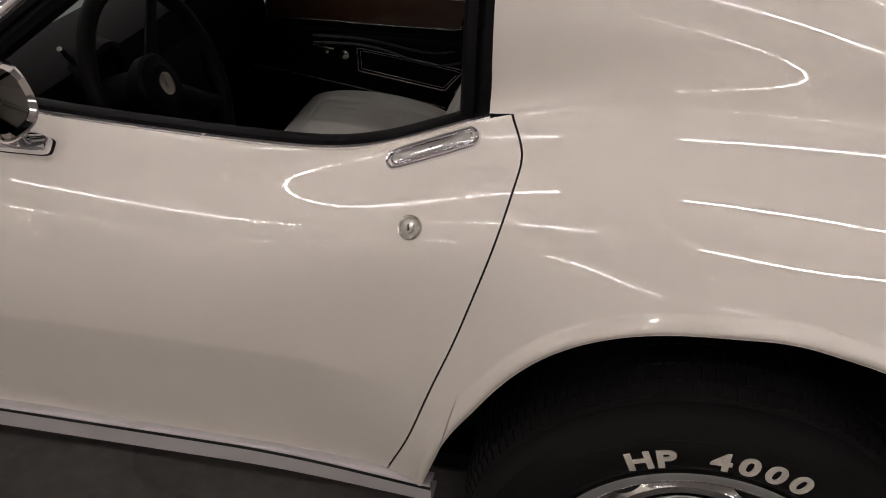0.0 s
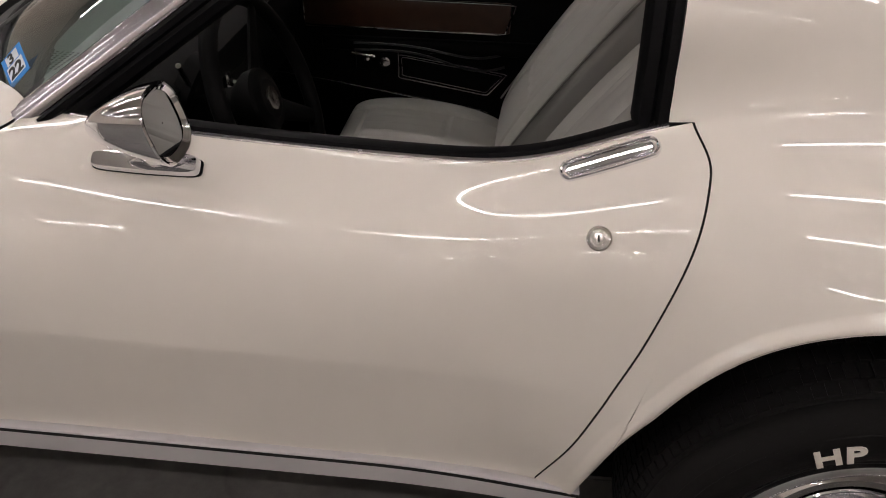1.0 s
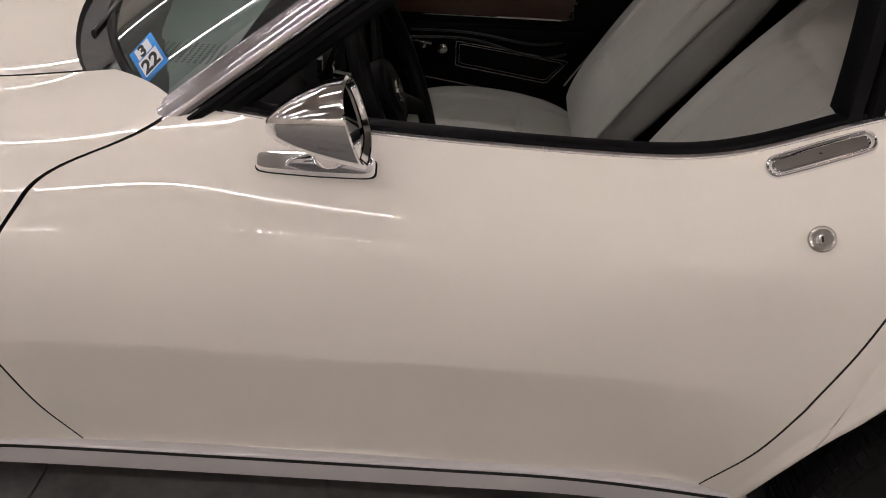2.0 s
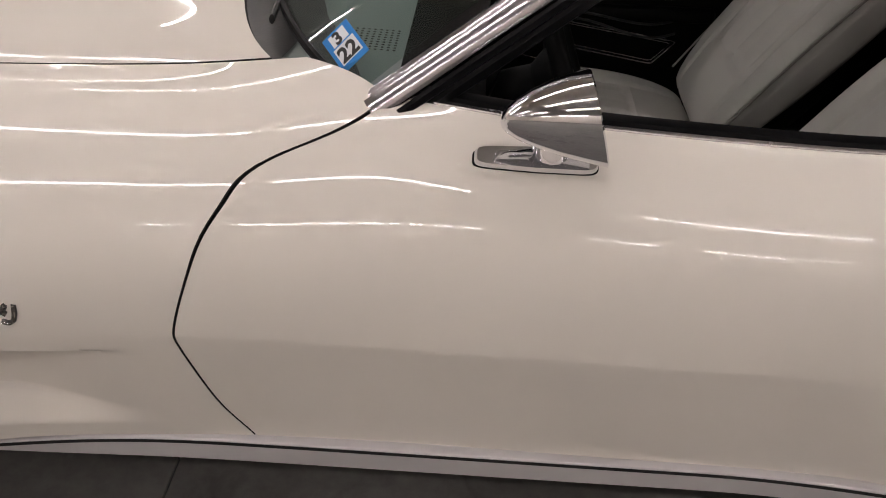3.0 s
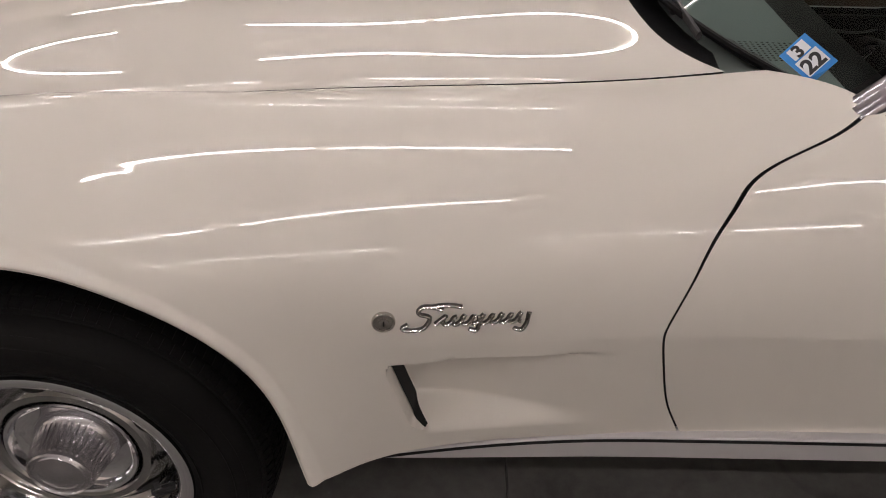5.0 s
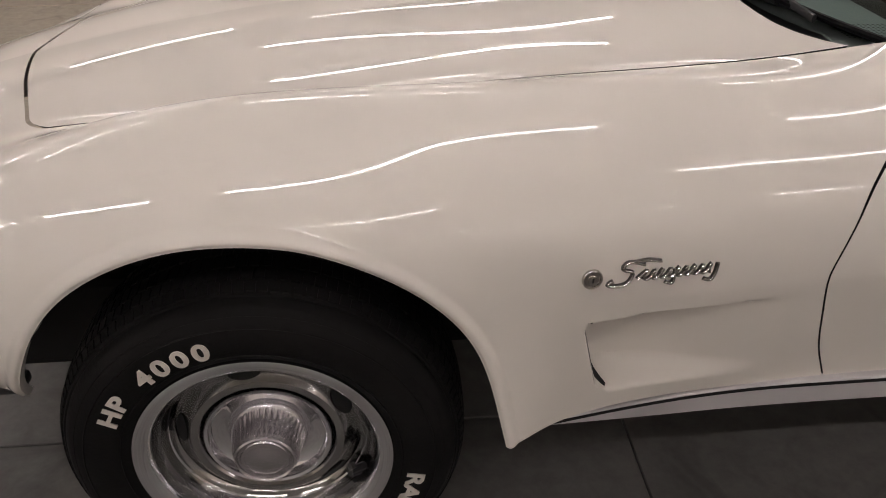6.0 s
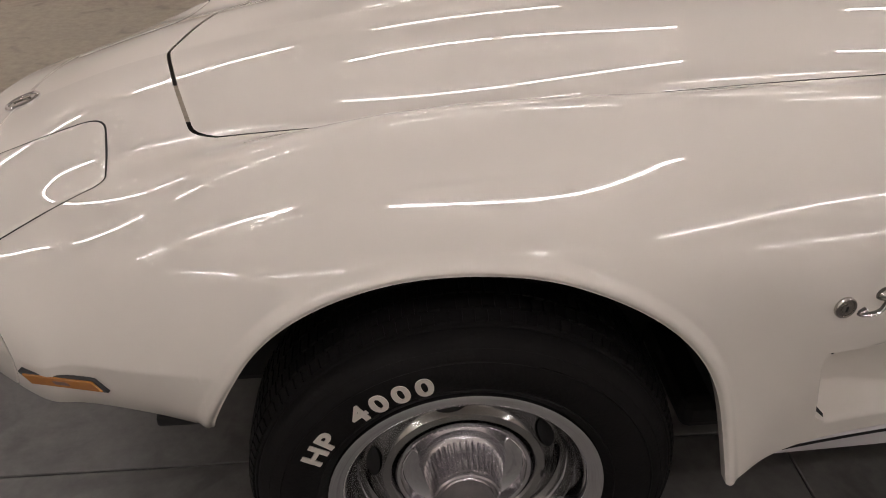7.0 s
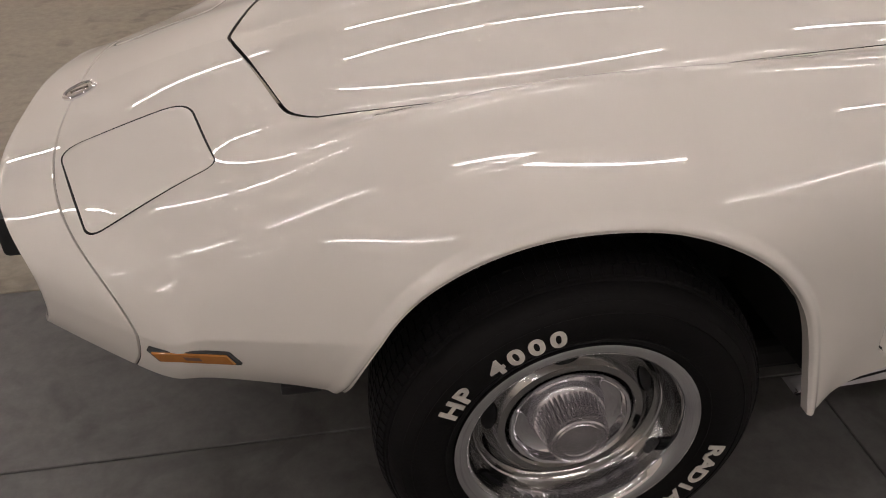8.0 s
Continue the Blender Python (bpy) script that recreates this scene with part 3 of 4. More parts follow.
# ---- wheels ----
def wheel(spin):
    e = new("wheel")
    prof = [(.196, .03), (.2, .012), (.207, .004), (.222, -.006), (.245, -.0165), (.268, -.018), (.29, -.012), (.306, -.002), (.316, .012), (.3165, .016), (.3195, .0165), (.326, .026), (.331, .045), (.334, .075), (.3345, .11), (.334, .145), (.331, .175), (.326, .194), (.316, .208), (.29, .224), (.25, .232), (.21, .22), (.196, .2)]
    tyre = part("tyre", lathe(prof, 128), RUBBER, e, "black radial tyre with raised white letters")
    rings = merged(*[lathe([(r - 0.0016, -.0188 + o), (r, -.0202 + o), (r + 0.0016, -.0188 + o)], 96) for r, o in ((.2265, .009), (.282, .0035), (.2985, .0125))])
    part("sidewall_rib", rings, RUBBER, e)
    bv, bf = [], []
    for ring, (y0, y1) in enumerate(((.02, .036), (.04, .064), (.068, .1), (.104, .134), (.138, .162), (.166, .2))):
        for k in range(118):
            w0, w1 = 2 * math.pi * (k + .08 + .4 * (ring % 2)) / 118, 2 * math.pi * (k + .86 + .4 * (ring % 2)) / 118
            o = len(bv)
            for yy in (y0, y1):
                rr = float(np.interp(yy, [.012, .026, .045, .075, .11, .145, .175, .194, .208], [.316, .326, .331, .334, .3345, .334, .331, .326, .316]))
                for w in (w0, w1):
                    bv.append((rr * math.cos(w) * .985, yy, rr * math.sin(w) * .985))
                    bv.append(((rr + .0035) * math.cos(w), yy, (rr + .0035) * math.sin(w)))
            bf += [(o + 1, o + 3, o + 7, o + 5), (o, o + 1, o + 5, o + 4), (o + 2, o + 6, o + 7, o + 3), (o, o + 2, o + 3, o + 1), (o + 4, o + 5, o + 7, o + 6)]
    part("tread", (bv, bf), RUBBER, e, smooth=False)
    for text, start, step in (("HP 4000", 0.0, 0.135), ("RADIAL", -2.85, 0.125)):
        for k, ch in enumerate(text):
            if ch == " ":
                continue
            g = letter_geo(ch, 0.041, 0.0009)
            w = spin + start - k * step
            g = [Vector((q.x * 1.22, q.y, q.z)) for q in g[0]], g[1]
            m = Matrix.Rotation(-(w - math.pi / 2), 4, "Y") @ Matrix.Translation((0, -0.0185, 0.2375))
            part("letter", moved(g, m), LETTER, e, "raised white letter", smooth=False)
    part("trim_ring", lathe([(.2, .012), (.209, .006), (.2125, -.001), (.211, -.006), (.205, -.0075), (.192, -.004), (.1865, .001), (.183, .01), (.177, .03), (.17, .052), (.166, .056)], 128), CHROME, e, "polished chrome trim ring")
    disc_prof = [(.182, .012), (.176, .034), (.166, .06), (.158, .066), (.15, .064), (.14, .052), (.128, .042), (.116, .042), (.108, .05), (.1, .062), (.086, .068), (.07, .068)]
    disc = part("rim", lathe(disc_prof, 96), WHEELPAINT, e, "silver rally wheel with slots")
    # near-black patches on the closed disc stand for the shade inside the slots
    for k in range(5):
        w = spin + 0.35 + k * 2 * math.pi / 5
        pts = []
        for j in range(20):
            u = 2 * math.pi * j / 20
            rr = .1445 + .0105 * math.sin(u)
            a = w + .2 * math.cos(u) * (1 + .15 * math.sin(u))
            yy = float(np.interp(rr, [.116, .128, .14, .15, .158], [.042, .042, .052, .064, .066])) - 0.0035
            pts.append((rr * math.cos(a), yy, rr * math.sin(a)))
        c = (.1445 * math.cos(w), .052, .1445 * math.sin(w))
        part("slot", (pts + [c], [(j, (j + 1) % 20, 20) for j in range(20)]), CAVITY_SHADE, e, "dark cooling slot")
    part("bowl", lathe([(.108, .044), (.106, .041), (.101, .043), (.096, .058), (.083, .066), (.062, .067)], 72), CHROME, e, "polished bowl round the cap")
    cap = part("hub_cap", lathe([(.07, .067), (.066, .055), (.0585, .05), (.05, -.002), (.05, -.006), (.0475, -.0085), (.045, -.006), (.0445, -.004), (.041, -.004), (.039, -.0065), (.033, -.0075), (.0325, -.006), (.028, -.006), (.02, -.0085), (.0005, -.0095)], 64), CHROME_SATIN, e, "ribbed metal centre cap")
    rv, rf = [], []
    for k in range(38):
        w = 2 * math.pi * k / 38
        g = tube([(.0605 * math.cos(w), .05, .0605 * math.sin(w)), (.0515 * math.cos(w), .002, .0515 * math.sin(w))], [.003, .0026], 5)
        o = len(rv)
        rv += g[0]
        rf += [tuple(i + o for i in q) for q in g[1]]
    part("rib", (rv, rf), CHROME_SATIN, e)
    for da, r0, r1, y0, y1 in ((-3.03, .172, .145, .03, .006), (-3.1, .168, .15, .028, .012), (-2.97, .15, .143, .008, .016)):
        part("valve_stem", tube([(r0 * math.cos(spin + da), y0, r0 * math.sin(spin + da)), (r1 * math.cos(spin + da + .03), y1, r1 * math.sin(spin + da + .03))], .0075, 8), BLACK, e, "black rubber valve stem")
    part("brake_drum", lathe([(.15, .08), (.15, .16), (.02, .16)], 40), CAVITY_SHADE, e)
    e["label"] = "chrome and silver rally wheel with white-lettered tyre"
    return e


def place_wheel(spin, m):
    w = wheel(spin)
    w.parent = car
    w.matrix_basis = m
    return w


FRONT_Y, REAR_Y, HUB = -0.849, -0.85, 0.337
place_wheel(radians(150.5), pose(0.0, FRONT_Y, HUB))
place_wheel(radians(113), pose(2.447, REAR_Y, HUB))
place_wheel(radians(20), pose(0.0, -FRONT_Y, HUB, 0, 0, 180))
place_wheel(radians(70), pose(2.447, -REAR_Y, HUB, 0, 0, 180))


# ---- fittings on the skin ----
def on_side(x, z, lift=0.0):
    """The skin's point at (x, z) on the near side, its outward normal, its backward and its upward direction."""
    xs = x
    for _ in range(8):
        s = find_s(xs, z)
        xs += x - body(xs, s, False).x
    p = body(xs, s, False)
    a = body(xs + 0.004, s, False) - body(xs - 0.004, s, False)
    b = body(xs, s - 0.03, False) - body(xs, s + 0.03, False)
    n = a.cross(b).normalized()
    if n.y > 0 and abs(n.y) > 0.2:
        n = -n
    a.normalize()
    return p + n * lift, n, a, a.cross(n).normalized() * (1 if a.cross(n).z > 0 else -1)


def on_top(x, y, lift=0.0):
    """The skin's point over (x, y), for the nose and the header panel."""
    xs = x - float(BOW(x)) * abs(y) ** 3
    for _ in range(8):
        lo, hi = 0.0, 5.0
        for _ in range(26):
            mid = (lo + hi) / 2
            if body(xs, mid, False).y > -abs(y):
                lo = mid
            else:
                hi = mid
        s = (lo + hi) / 2
        xs += x - body(xs, s, False).x
    p = body(xs, s, False)
    n = (body(xs + 0.004, s, False) - body(xs - 0.004, s, False)).cross(body(xs, s + 0.03, False) - body(xs, s - 0.03, False)).normalized()
    if n.z < 0:
        n = -n
    return p + n * lift


def framed(p, n, a, up):
    """A matrix whose x runs along a, -y looks out along n, and z runs up."""
    return Matrix(((a.x, -n.x, up.x, p.x), (a.y, -n.y, up.y, p.y), (a.z, -n.z, up.z, p.z), (0, 0, 0, 1)))


def key_lock(x, z, parent, name="key_lock"):
    p, n, a, up = on_side(x, z)
    m = framed(p, n, a, up)
    g = lathe([(.0165, .002), (.0165, -.0035), (.015, -.0055), (.0125, -.0048), (.012, -.0035), (.0075, -.0035), (.007, -.0055), (.0005, -.006)], 36)
    ob = part(name, moved(g, m), PEWTER, parent, "round metal key lock")
    return ob


key_lock(2.029, 0.817, door)
key_lock(0.523, 0.65, car)
for dx in ((2.029, 0.817, door), (0.523, 0.65, car)):
    p, n, a, up = on_side(dx[0], dx[1])
    part("keyhole", moved(block(-.0012, .0012, -.0066, -.004, -.004, .004), framed(p, n, a, up)), CAVITY_SHADE, dx[2])


def door_handle():
    """A flush flap in a slim chrome frame with rounded ends."""
    a0, b0 = Vector((1.984, 0, .861)), Vector((2.094, 0, .904))
    p0, n0, _, _ = on_side(a0.x, a0.z)
    p1, n1, _, _ = on_side(b0.x, b0.z)
    along = (p1 - p0)
    length = along.length + 0.012
    a = along.normalized()
    n = (n0 + n1).normalized()
    n = (n - a * n.dot(a)).normalized()
    up = a.cross(n)
    if up.z < 0:
        up = -up
    m = framed((p0 + p1) / 2, n, a, up)

    def ring(l, h, y, k=0.48):
        out = []
        for i in range(44):
            w = 2 * math.pi * i / 44
            c, s = math.cos(w), math.sin(w)
            r = h
            cx = l - r
            out.append((max(-1, min(1, c * 3)) * cx * (1 if abs(c) > .33 else 1) + r * c, y, r * s))
        return out
    l, h = length / 2, 0.0152
    rows = [ring(l + .004, h + .003, .004), ring(l + .0038, h + .0028, -.003), ring(l + .0028, h + .0018, -.006), ring(l + .0008, h - .0004, -.0078), ring(l - .0014, h - .0026, -.006), ring(l - .003, h - .0045, .002)]
    part("door_handle", moved(sheet(rows, True), m), CHROME, door, "polished chrome flush door handle")
    rows = [ring(l - .005, h - .0055, .003), ring(l - .005, h - .0055, -.003), ring(l - .008, h - .0075, -.0055), ring(l * .5, .004, -.0062), ring(.002, .001, -.0062)]
    part("handle_flap", moved(sheet(rows, True), m), CHROME, door, "speckled chrome handle flap")
    part("handle_well", moved(sheet([ring(l - .003, h - .0045, .0005), ring(.002, .001, .0005)], True), m), CAVITY_SHADE, door)


door_handle()


def fender_badge():
    """A slanted chrome script reduced to a plain flowing stroke."""
    strokes = [[(.05, .031), (.036, .036), (.02, .034), (.018, .027), (.032, .02), (.03, .008), (.014, -.001), (-.004, .003), (.004, .009)],
               [(.034, .036), (.055, .038), (.075, .034)]]
    wave = [(.04, .008)]
    for k in range(9):
        u = .046 + .0125 * k
        wave += [(u + .008, .02 - .001 * (k % 2)), (u + .004, .009), (u + .0075, .006)]
    strokes += [wave, [(.098, .018), (.093, -.006), (.085, -.003)], [(.165, .02), (.153, -.008), (.145, -.005)]]
    geos, back = [], []
    for st in strokes:
        line = arc_path([(u, w) for u, w in st], len(st) * 6)
        pts, low = [], []
        for u, w in line:
            p, n, a, up = on_side(.552 + u * 1.04, .634 + w * 1.02)
            pts.append(p + n * .0045)
            low.append(p + n * .001)
        geos.append(tube(pts, .002, 6))
        back.append(tube(low, .0036, 6))
    part("fender_badge", merged(*geos), PEWTER, car, "chrome flowing script-like badge")
    part("badge_base", merged(*back), material("dark_pewter", (.07, .065, .06), .4, metal=.6, var=.1), car)


fender_badge()


def side_marker():
    p0, n0, _, _ = on_side(-.663, .49)
    p1, n1, _, _ = on_side(-.545, .503)
    along = (p1 - p0).normalized()
    out = (n0 + n1).normalized()
    out = (out - along * out.dot(along)).normalized()
    up = along.cross(out)
    up = up if up.z > 0 else -up
    m = framed((p0 + p1) / 2, out, along, up)

    def pane(length, high, front):
        bm = block(-length / 2, length / 2, -front, .012, -high / 2, high / 2, .0015, 1)
        for v in bm.verts:
            v.co.x -= .55 * v.co.z
        return moved(bm, m)
    part("side_marker", pane(.142, .027, .005), BLACK, car, "black marker lamp bezel")
    part("marker_lens", pane(.13, .0205, .0075), AMBER, car, "amber marker lens")
    part("marker_bulb", pane(.03, .009, .0082), material("amber_dark", (.12, .05, .02), .3), car)


side_marker()


def emblem():
    p = on_top(-.873, -.001, 0)
    n = (on_top(-.86, -.001) - on_top(-.886, -.001))
    tilt = math.atan2(n.z, n.x)
    m = Matrix.Translation(p) @ Matrix.Rotation(-tilt, 4, "Y")
    part("nose_emblem", moved(lathe([(.039, -.004), (.039, .004), (.036, .0075), (.031, .006), (.0305, .004), (.012, .006), (.0005, .006)], 48, "z"), m), CHROME, car, "round chrome nose emblem")
    part("emblem_face", moved(merged(lathe([(.03, .0048), (.0005, .0066)], 40, "z"), block(-.02, .02, -.003, .003, .006, .0085)), m), PEWTER, car)


emblem()
part("splash_bracket", block(-.48, -.41, -.735, -.69, .402, .424, .006), BLACK, car, "small black bracket under the front end")


def headlight_door():
    """The pop-up lamp cover: a raised panel with rounded corners, the gap's shade painted round it."""
    c = [Vector((-.615, -.262, 0)), Vector((-.548, -.508, 0)), Vector((-.768, -.535, 0)), Vector((-.862, -.27, 0))]

    def outline(grow, n=14, rad=0.035):
        mid = sum(c, Vector()) / 4
        pts = []
        for i in range(4):
            q, a, b = c[i], c[i - 1], c[(i + 1) % 4]
            da, db = (a - q).normalized(), (b - q).normalized()
            r = rad * (1.5 if i in (0, 3) else .8)
            for k in range(n):
                t = k / (n - 1)
                pts.append((q + da * r) * (1 - t) ** 2 + q * 2 * t * (1 - t) + (q + db * r) * t ** 2)
            for k in range(1, 10):
                t = k / 10
                e0, e1 = q + db * r, b + (q - b).normalized() * (rad * (1.5 if (i + 1) % 4 in (0, 3) else .8))
                pts.append(e0.lerp(e1, t))
        return [mid + (p - mid) * (1 + grow / (p - mid).length) for p in pts]
    out = outline(0)
    rows = []
    for grow, lift in ((0.0, -.003), (0.0, .0006), (-.002, .0016)):
        rows.append([on_top(p.x, p.y, lift) for p in outline(grow)])
    mid = sum(out, Vector()) / len(out)
    for f in (.9, .75, .6, .45, .3, .15, .02):
        rows.append([on_top(mid.x + (p.x - mid.x) * f, mid.y + (p.y - mid.y) * f, .0016) for p in out])
    d = part("headlight_cover", sheet(rows, True), PAINT, car, "closed white pop-up headlight cover")
    twin(d)
    # near-black ribbon on the skin, the shade of the gap as colour
    gap = [[on_top(p.x, p.y, .0007) for p in outline(.0042)], [on_top(p.x, p.y, .0004) for p in outline(-.0008)]]
    g = part("headlight_gap", sheet(gap, True), CAVITY_SHADE, car)
    twin(g)


headlight_door()
# near-black ribbon just below the skin paints the seam's shade
part("nose_gap", sheet([[body(SEAM_X + .0035, s, False) * 1 + Vector((0, 0, -.0012)) for s in np.linspace(-8, 8, 120)], [body(SEAM_X - .0005, s, False) + Vector((.003, 0, -.0012)) for s in np.linspace(-8, 8, 120)]]), CAVITY_SHADE, car)


def mirror():
    def ring(x, hw, hh, slant, yc, zc, n=40):
        out = []
        for i in range(n):
            w = 2 * math.pi * i / n
            c, s = math.cos(w), math.sin(w)
            y = yc + hw * math.copysign(abs(c) ** .72, c)
            z = zc + hh * math.copysign(abs(s) ** .72, s)
            out.append((x - slant * (z - zc) - .12 * slant * (y - yc), y, z))
        return out
    prof = [(.0, .004), (.002, .16), (.008, .28), (.02, .43), (.04, .61), (.065, .78), (.09, .91), (.112, 1.0)]
    yc, zc = -.722, .926
    rows = [ring(1.343 + d,   .058 * k, .05 * k, .28 * min(1, d / .09), yc, zc - .012 * (1 - k)) for d, k in prof]
    rows += [ring(1.457, .0555, .0475, .28, yc, zc), ring(1.455, .052, .044, .28, yc, zc)]
    head = part("mirror_head", sheet(rows, True), CHROME, door, "bullet-shaped chrome mirror housing")
    rows = [ring(1.4565, .0525, .0445, .28, yc, zc), ring(1.451, .046, .039, .28, yc, zc)]
    part("mirror_rim", sheet(rows, True), CHROME, door, "chrome mirror rim")
    rows = [ring(1.45, .0495, .042, .28, yc, zc), ring(1.45, .001, .001, .28, yc, zc)]
    part("mirror_glass", sheet(rows, True), material("mirror_silver", (.85, .85, .85), .02, metal=1.0, var=.01), door, "silvered mirror glass")
    p0, n0, a0, u0 = on_side(1.318, .838)
    p1, n1, a1, u1 = on_side(1.466, .834)

    def foot(grow, h0, h1):
        rows = []
        n = ((n0 + n1) / 2).normalized()
        a = (p1 - p0).normalized()
        b = n.cross(a).normalized()
        mid = (p0 + p1) / 2
        for sc, h in ((1 + grow, h0), (1 + grow, h1 * .7), (.96 + grow, h1), (.5, h1 * 1.05), (.02, h1 * 1.05)):
            row = []
            for i in range(48):
                w = 2 * math.pi * i / 48
                c, s = math.cos(w), math.sin(w)
                u = .078 * sc * math.copysign(abs(c) ** .22, c)
                wd = .0145 * sc * math.copysign(abs(s) ** .4, s) * (1 - .2 * (1 if u < 0 else 0) * abs(u) / .078)
                row.append(mid + a * u + b * wd + n * h)
            rows.append(row)
        return sheet(rows, True)
    part("mirror_gasket", foot(.03, -.006, .004), SEAL, door, "black rubber gasket")
    part("mirror_foot", foot(0, -.004, .018), CHROME, door, "chrome mirror foot")
    part("mirror_stalk", tube([(1.41, -.672, .845), (1.407, -.695, .87), (1.405, -.712, .905)], [.026, .02, .018], 14, squash=.8), CHROME, door)


mirror()

# ---- glass, pillars and seals ----
PB, PT = Vector((1.178, -.613, .884)), Vector((1.62, -.5, 1.188))


def windshield():
    rows = []
    for k in range(15):
        f = k / 14
        row = []
        for j in range(41):
            u = -1 + 2 * j / 40
            base = Vector((.955 + .2 * abs(u) ** 2.6, .602 * u, .918 - .037 * abs(u) ** 2.5))
            top = Vector((1.56 + .06 * u * u, .49 * u, 1.212 - .026 * u * u))
            q = base.lerp(top, f)
            q.z += .02 * math.sin(math.pi * f)
            row.append(q)
        rows.append(row)
    g = part("windshield", sheet(rows), GLASS, car, "tinted curved windshield")
    g.data.flip_normals()
    g.visible_shadow = False
    part("header_rail", tube([r + Vector((.01, 0, 0)) for r in rows[-1]], .018, 10), CHROME_SATIN, car, "bright windshield header")
    part("glass_seal", tube([r + Vector((-.004, 0, -.002)) for r in rows[0]], .007, 8), SEAL, car)
    hr = [body(hood_rear_x(s) + .002, s, False) + Vector((0, 0, -.014)) for s in np.linspace(-1.98, 1.98, 41)]
    cowl = [hr, [q.lerp(rows[0][i], .5) + Vector((0, 0, -.03)) for i, q in enumerate(hr)], [rows[0][i] + Vector((.01, 0, -.01)) for i in range(41)]]
    part("cowl_panel", sheet(cowl), BLACK, car, "black cowl with wiper recess")
    part("wiper_arm", tube([(.985, -.30, .902), (.99, -.1, .912), (.975, .2, .918)], .006, 8), BLACK, car, "black wiper arm")
    part("wiper_blade", tube([(1.0, -.42, .905), (.985, -.2, .918), (.975, .1, .925)], .0045, 8, squash=1.8), BLACK, car, "black wiper blade")


windshield()


def pillars():
    d = (PT - PB).normalized()
    side = Vector((0, -1, 0))
    nrm = side.cross(d).normalized()
    side = d.cross(nrm).normalized()

    def strip(profile):
        return [[PB + d * t + nrm * b + side * a for a, b in profile] for t in np.linspace(-.012, .56, 24)]
    ch = [(-.02, -.006), (-.017, .005), (-.008, .0095), (.002, .007), (.0065, .002), (.0085, .0025), (.012, .0055), (.02, .001), (.027, -.009), (.03, -.02), (.028, -.026)]
    a = part("windshield_pillar", sheet(strip([(x * .8, y * .9) for x, y in ch])), BRIGHT, car, "ridged bright pillar molding")
    twin(a)
    b = part("pillar_seal", sheet(strip([(.027, -.024), (.031, -.028), (.03, -.036), (.022, -.04), (.024, -.046), (.018, -.058), (.0, -.066), (-.022, -.055), (-.018, -.008)])), SEAL, car, "black rubber door-opening seal")
    twin(b)
    rear = []
    for f in np.linspace(0, 1, 14):
        z = .915 + f * .27
        xx = 2.092 + .002 * f
        yy = -.636 + .01 * f + .05 * f * f
        rear.append([(xx - .024, yy + .05, z), (xx - .024, yy + .012, z), (xx - .018, yy + .002, z), (xx - .004, yy - .002, z), (xx, yy + .004, z), (xx + .006, yy - .006, z), (xx + .019, yy - .007, z), (xx + .022, yy + .01, z)])
    c = part("rear_pillar_seal", sheet(rear), SEAL, car, "black rubber pillar seal")
    twin(c)
    line = []
    for x in np.linspace(1.2, 2.112, 90):
        q = body(x, 3.0, False)
        line.append(q)
    prof = [(.0, -.004), (.002, .002), (.007, .0035), (.009, .001), (.012, .001), (.014, .007), (.024, .0095), (.034, .008), (.038, .0), (.04, -.03)]
    e = part("window_seal", sheet([[q + Vector((0, a, b)) for q in line] for a, b in prof[3:]]), SEAL, door, "black window felt strip")
    h = part("belt_trim", sheet([[q + Vector((0, a, b)) for q in line] for a, b in prof[:4]]), CHROME_SATIN, door, "thin bright belt trim")
    twin(e, far_door)
    twin(h, far_door)
    part("door_card", sheet([[q + Vector((0, .036, .0)) for q in line], [q + Vector((0, .05, -.05)) for q in line], [Vector((q.x, -.6, .62)) for q in line], [Vector((q.x, -.63, .33)) for q in line]]), VINYL, door, "black vinyl inner door panel")


pillars()


# ---- interior ----
part("cabin_floor", merged(block(1.0, 2.3, -.66, .66, .25, .29), block(1.0, 1.03, -.54, .54, .25, .8), block(2.3, 2.34, -.56, .56, .25, 1.0)), VINYL, car, "black carpeted cabin floor", smooth=False)
part("console", merged(block(1.15, 2.3, -.1, .1, .28, .47, .03), block(1.05, 1.3, -.13, .13, .4, .74, .03)), VINYL, car, "black centre console")
for sg in (-1, 1):
    part("sail_lining", block(2.115, 2.3, sg * .54 - .01, sg * .54 + .01, .5, 1.08), VINYL, car, smooth=False)


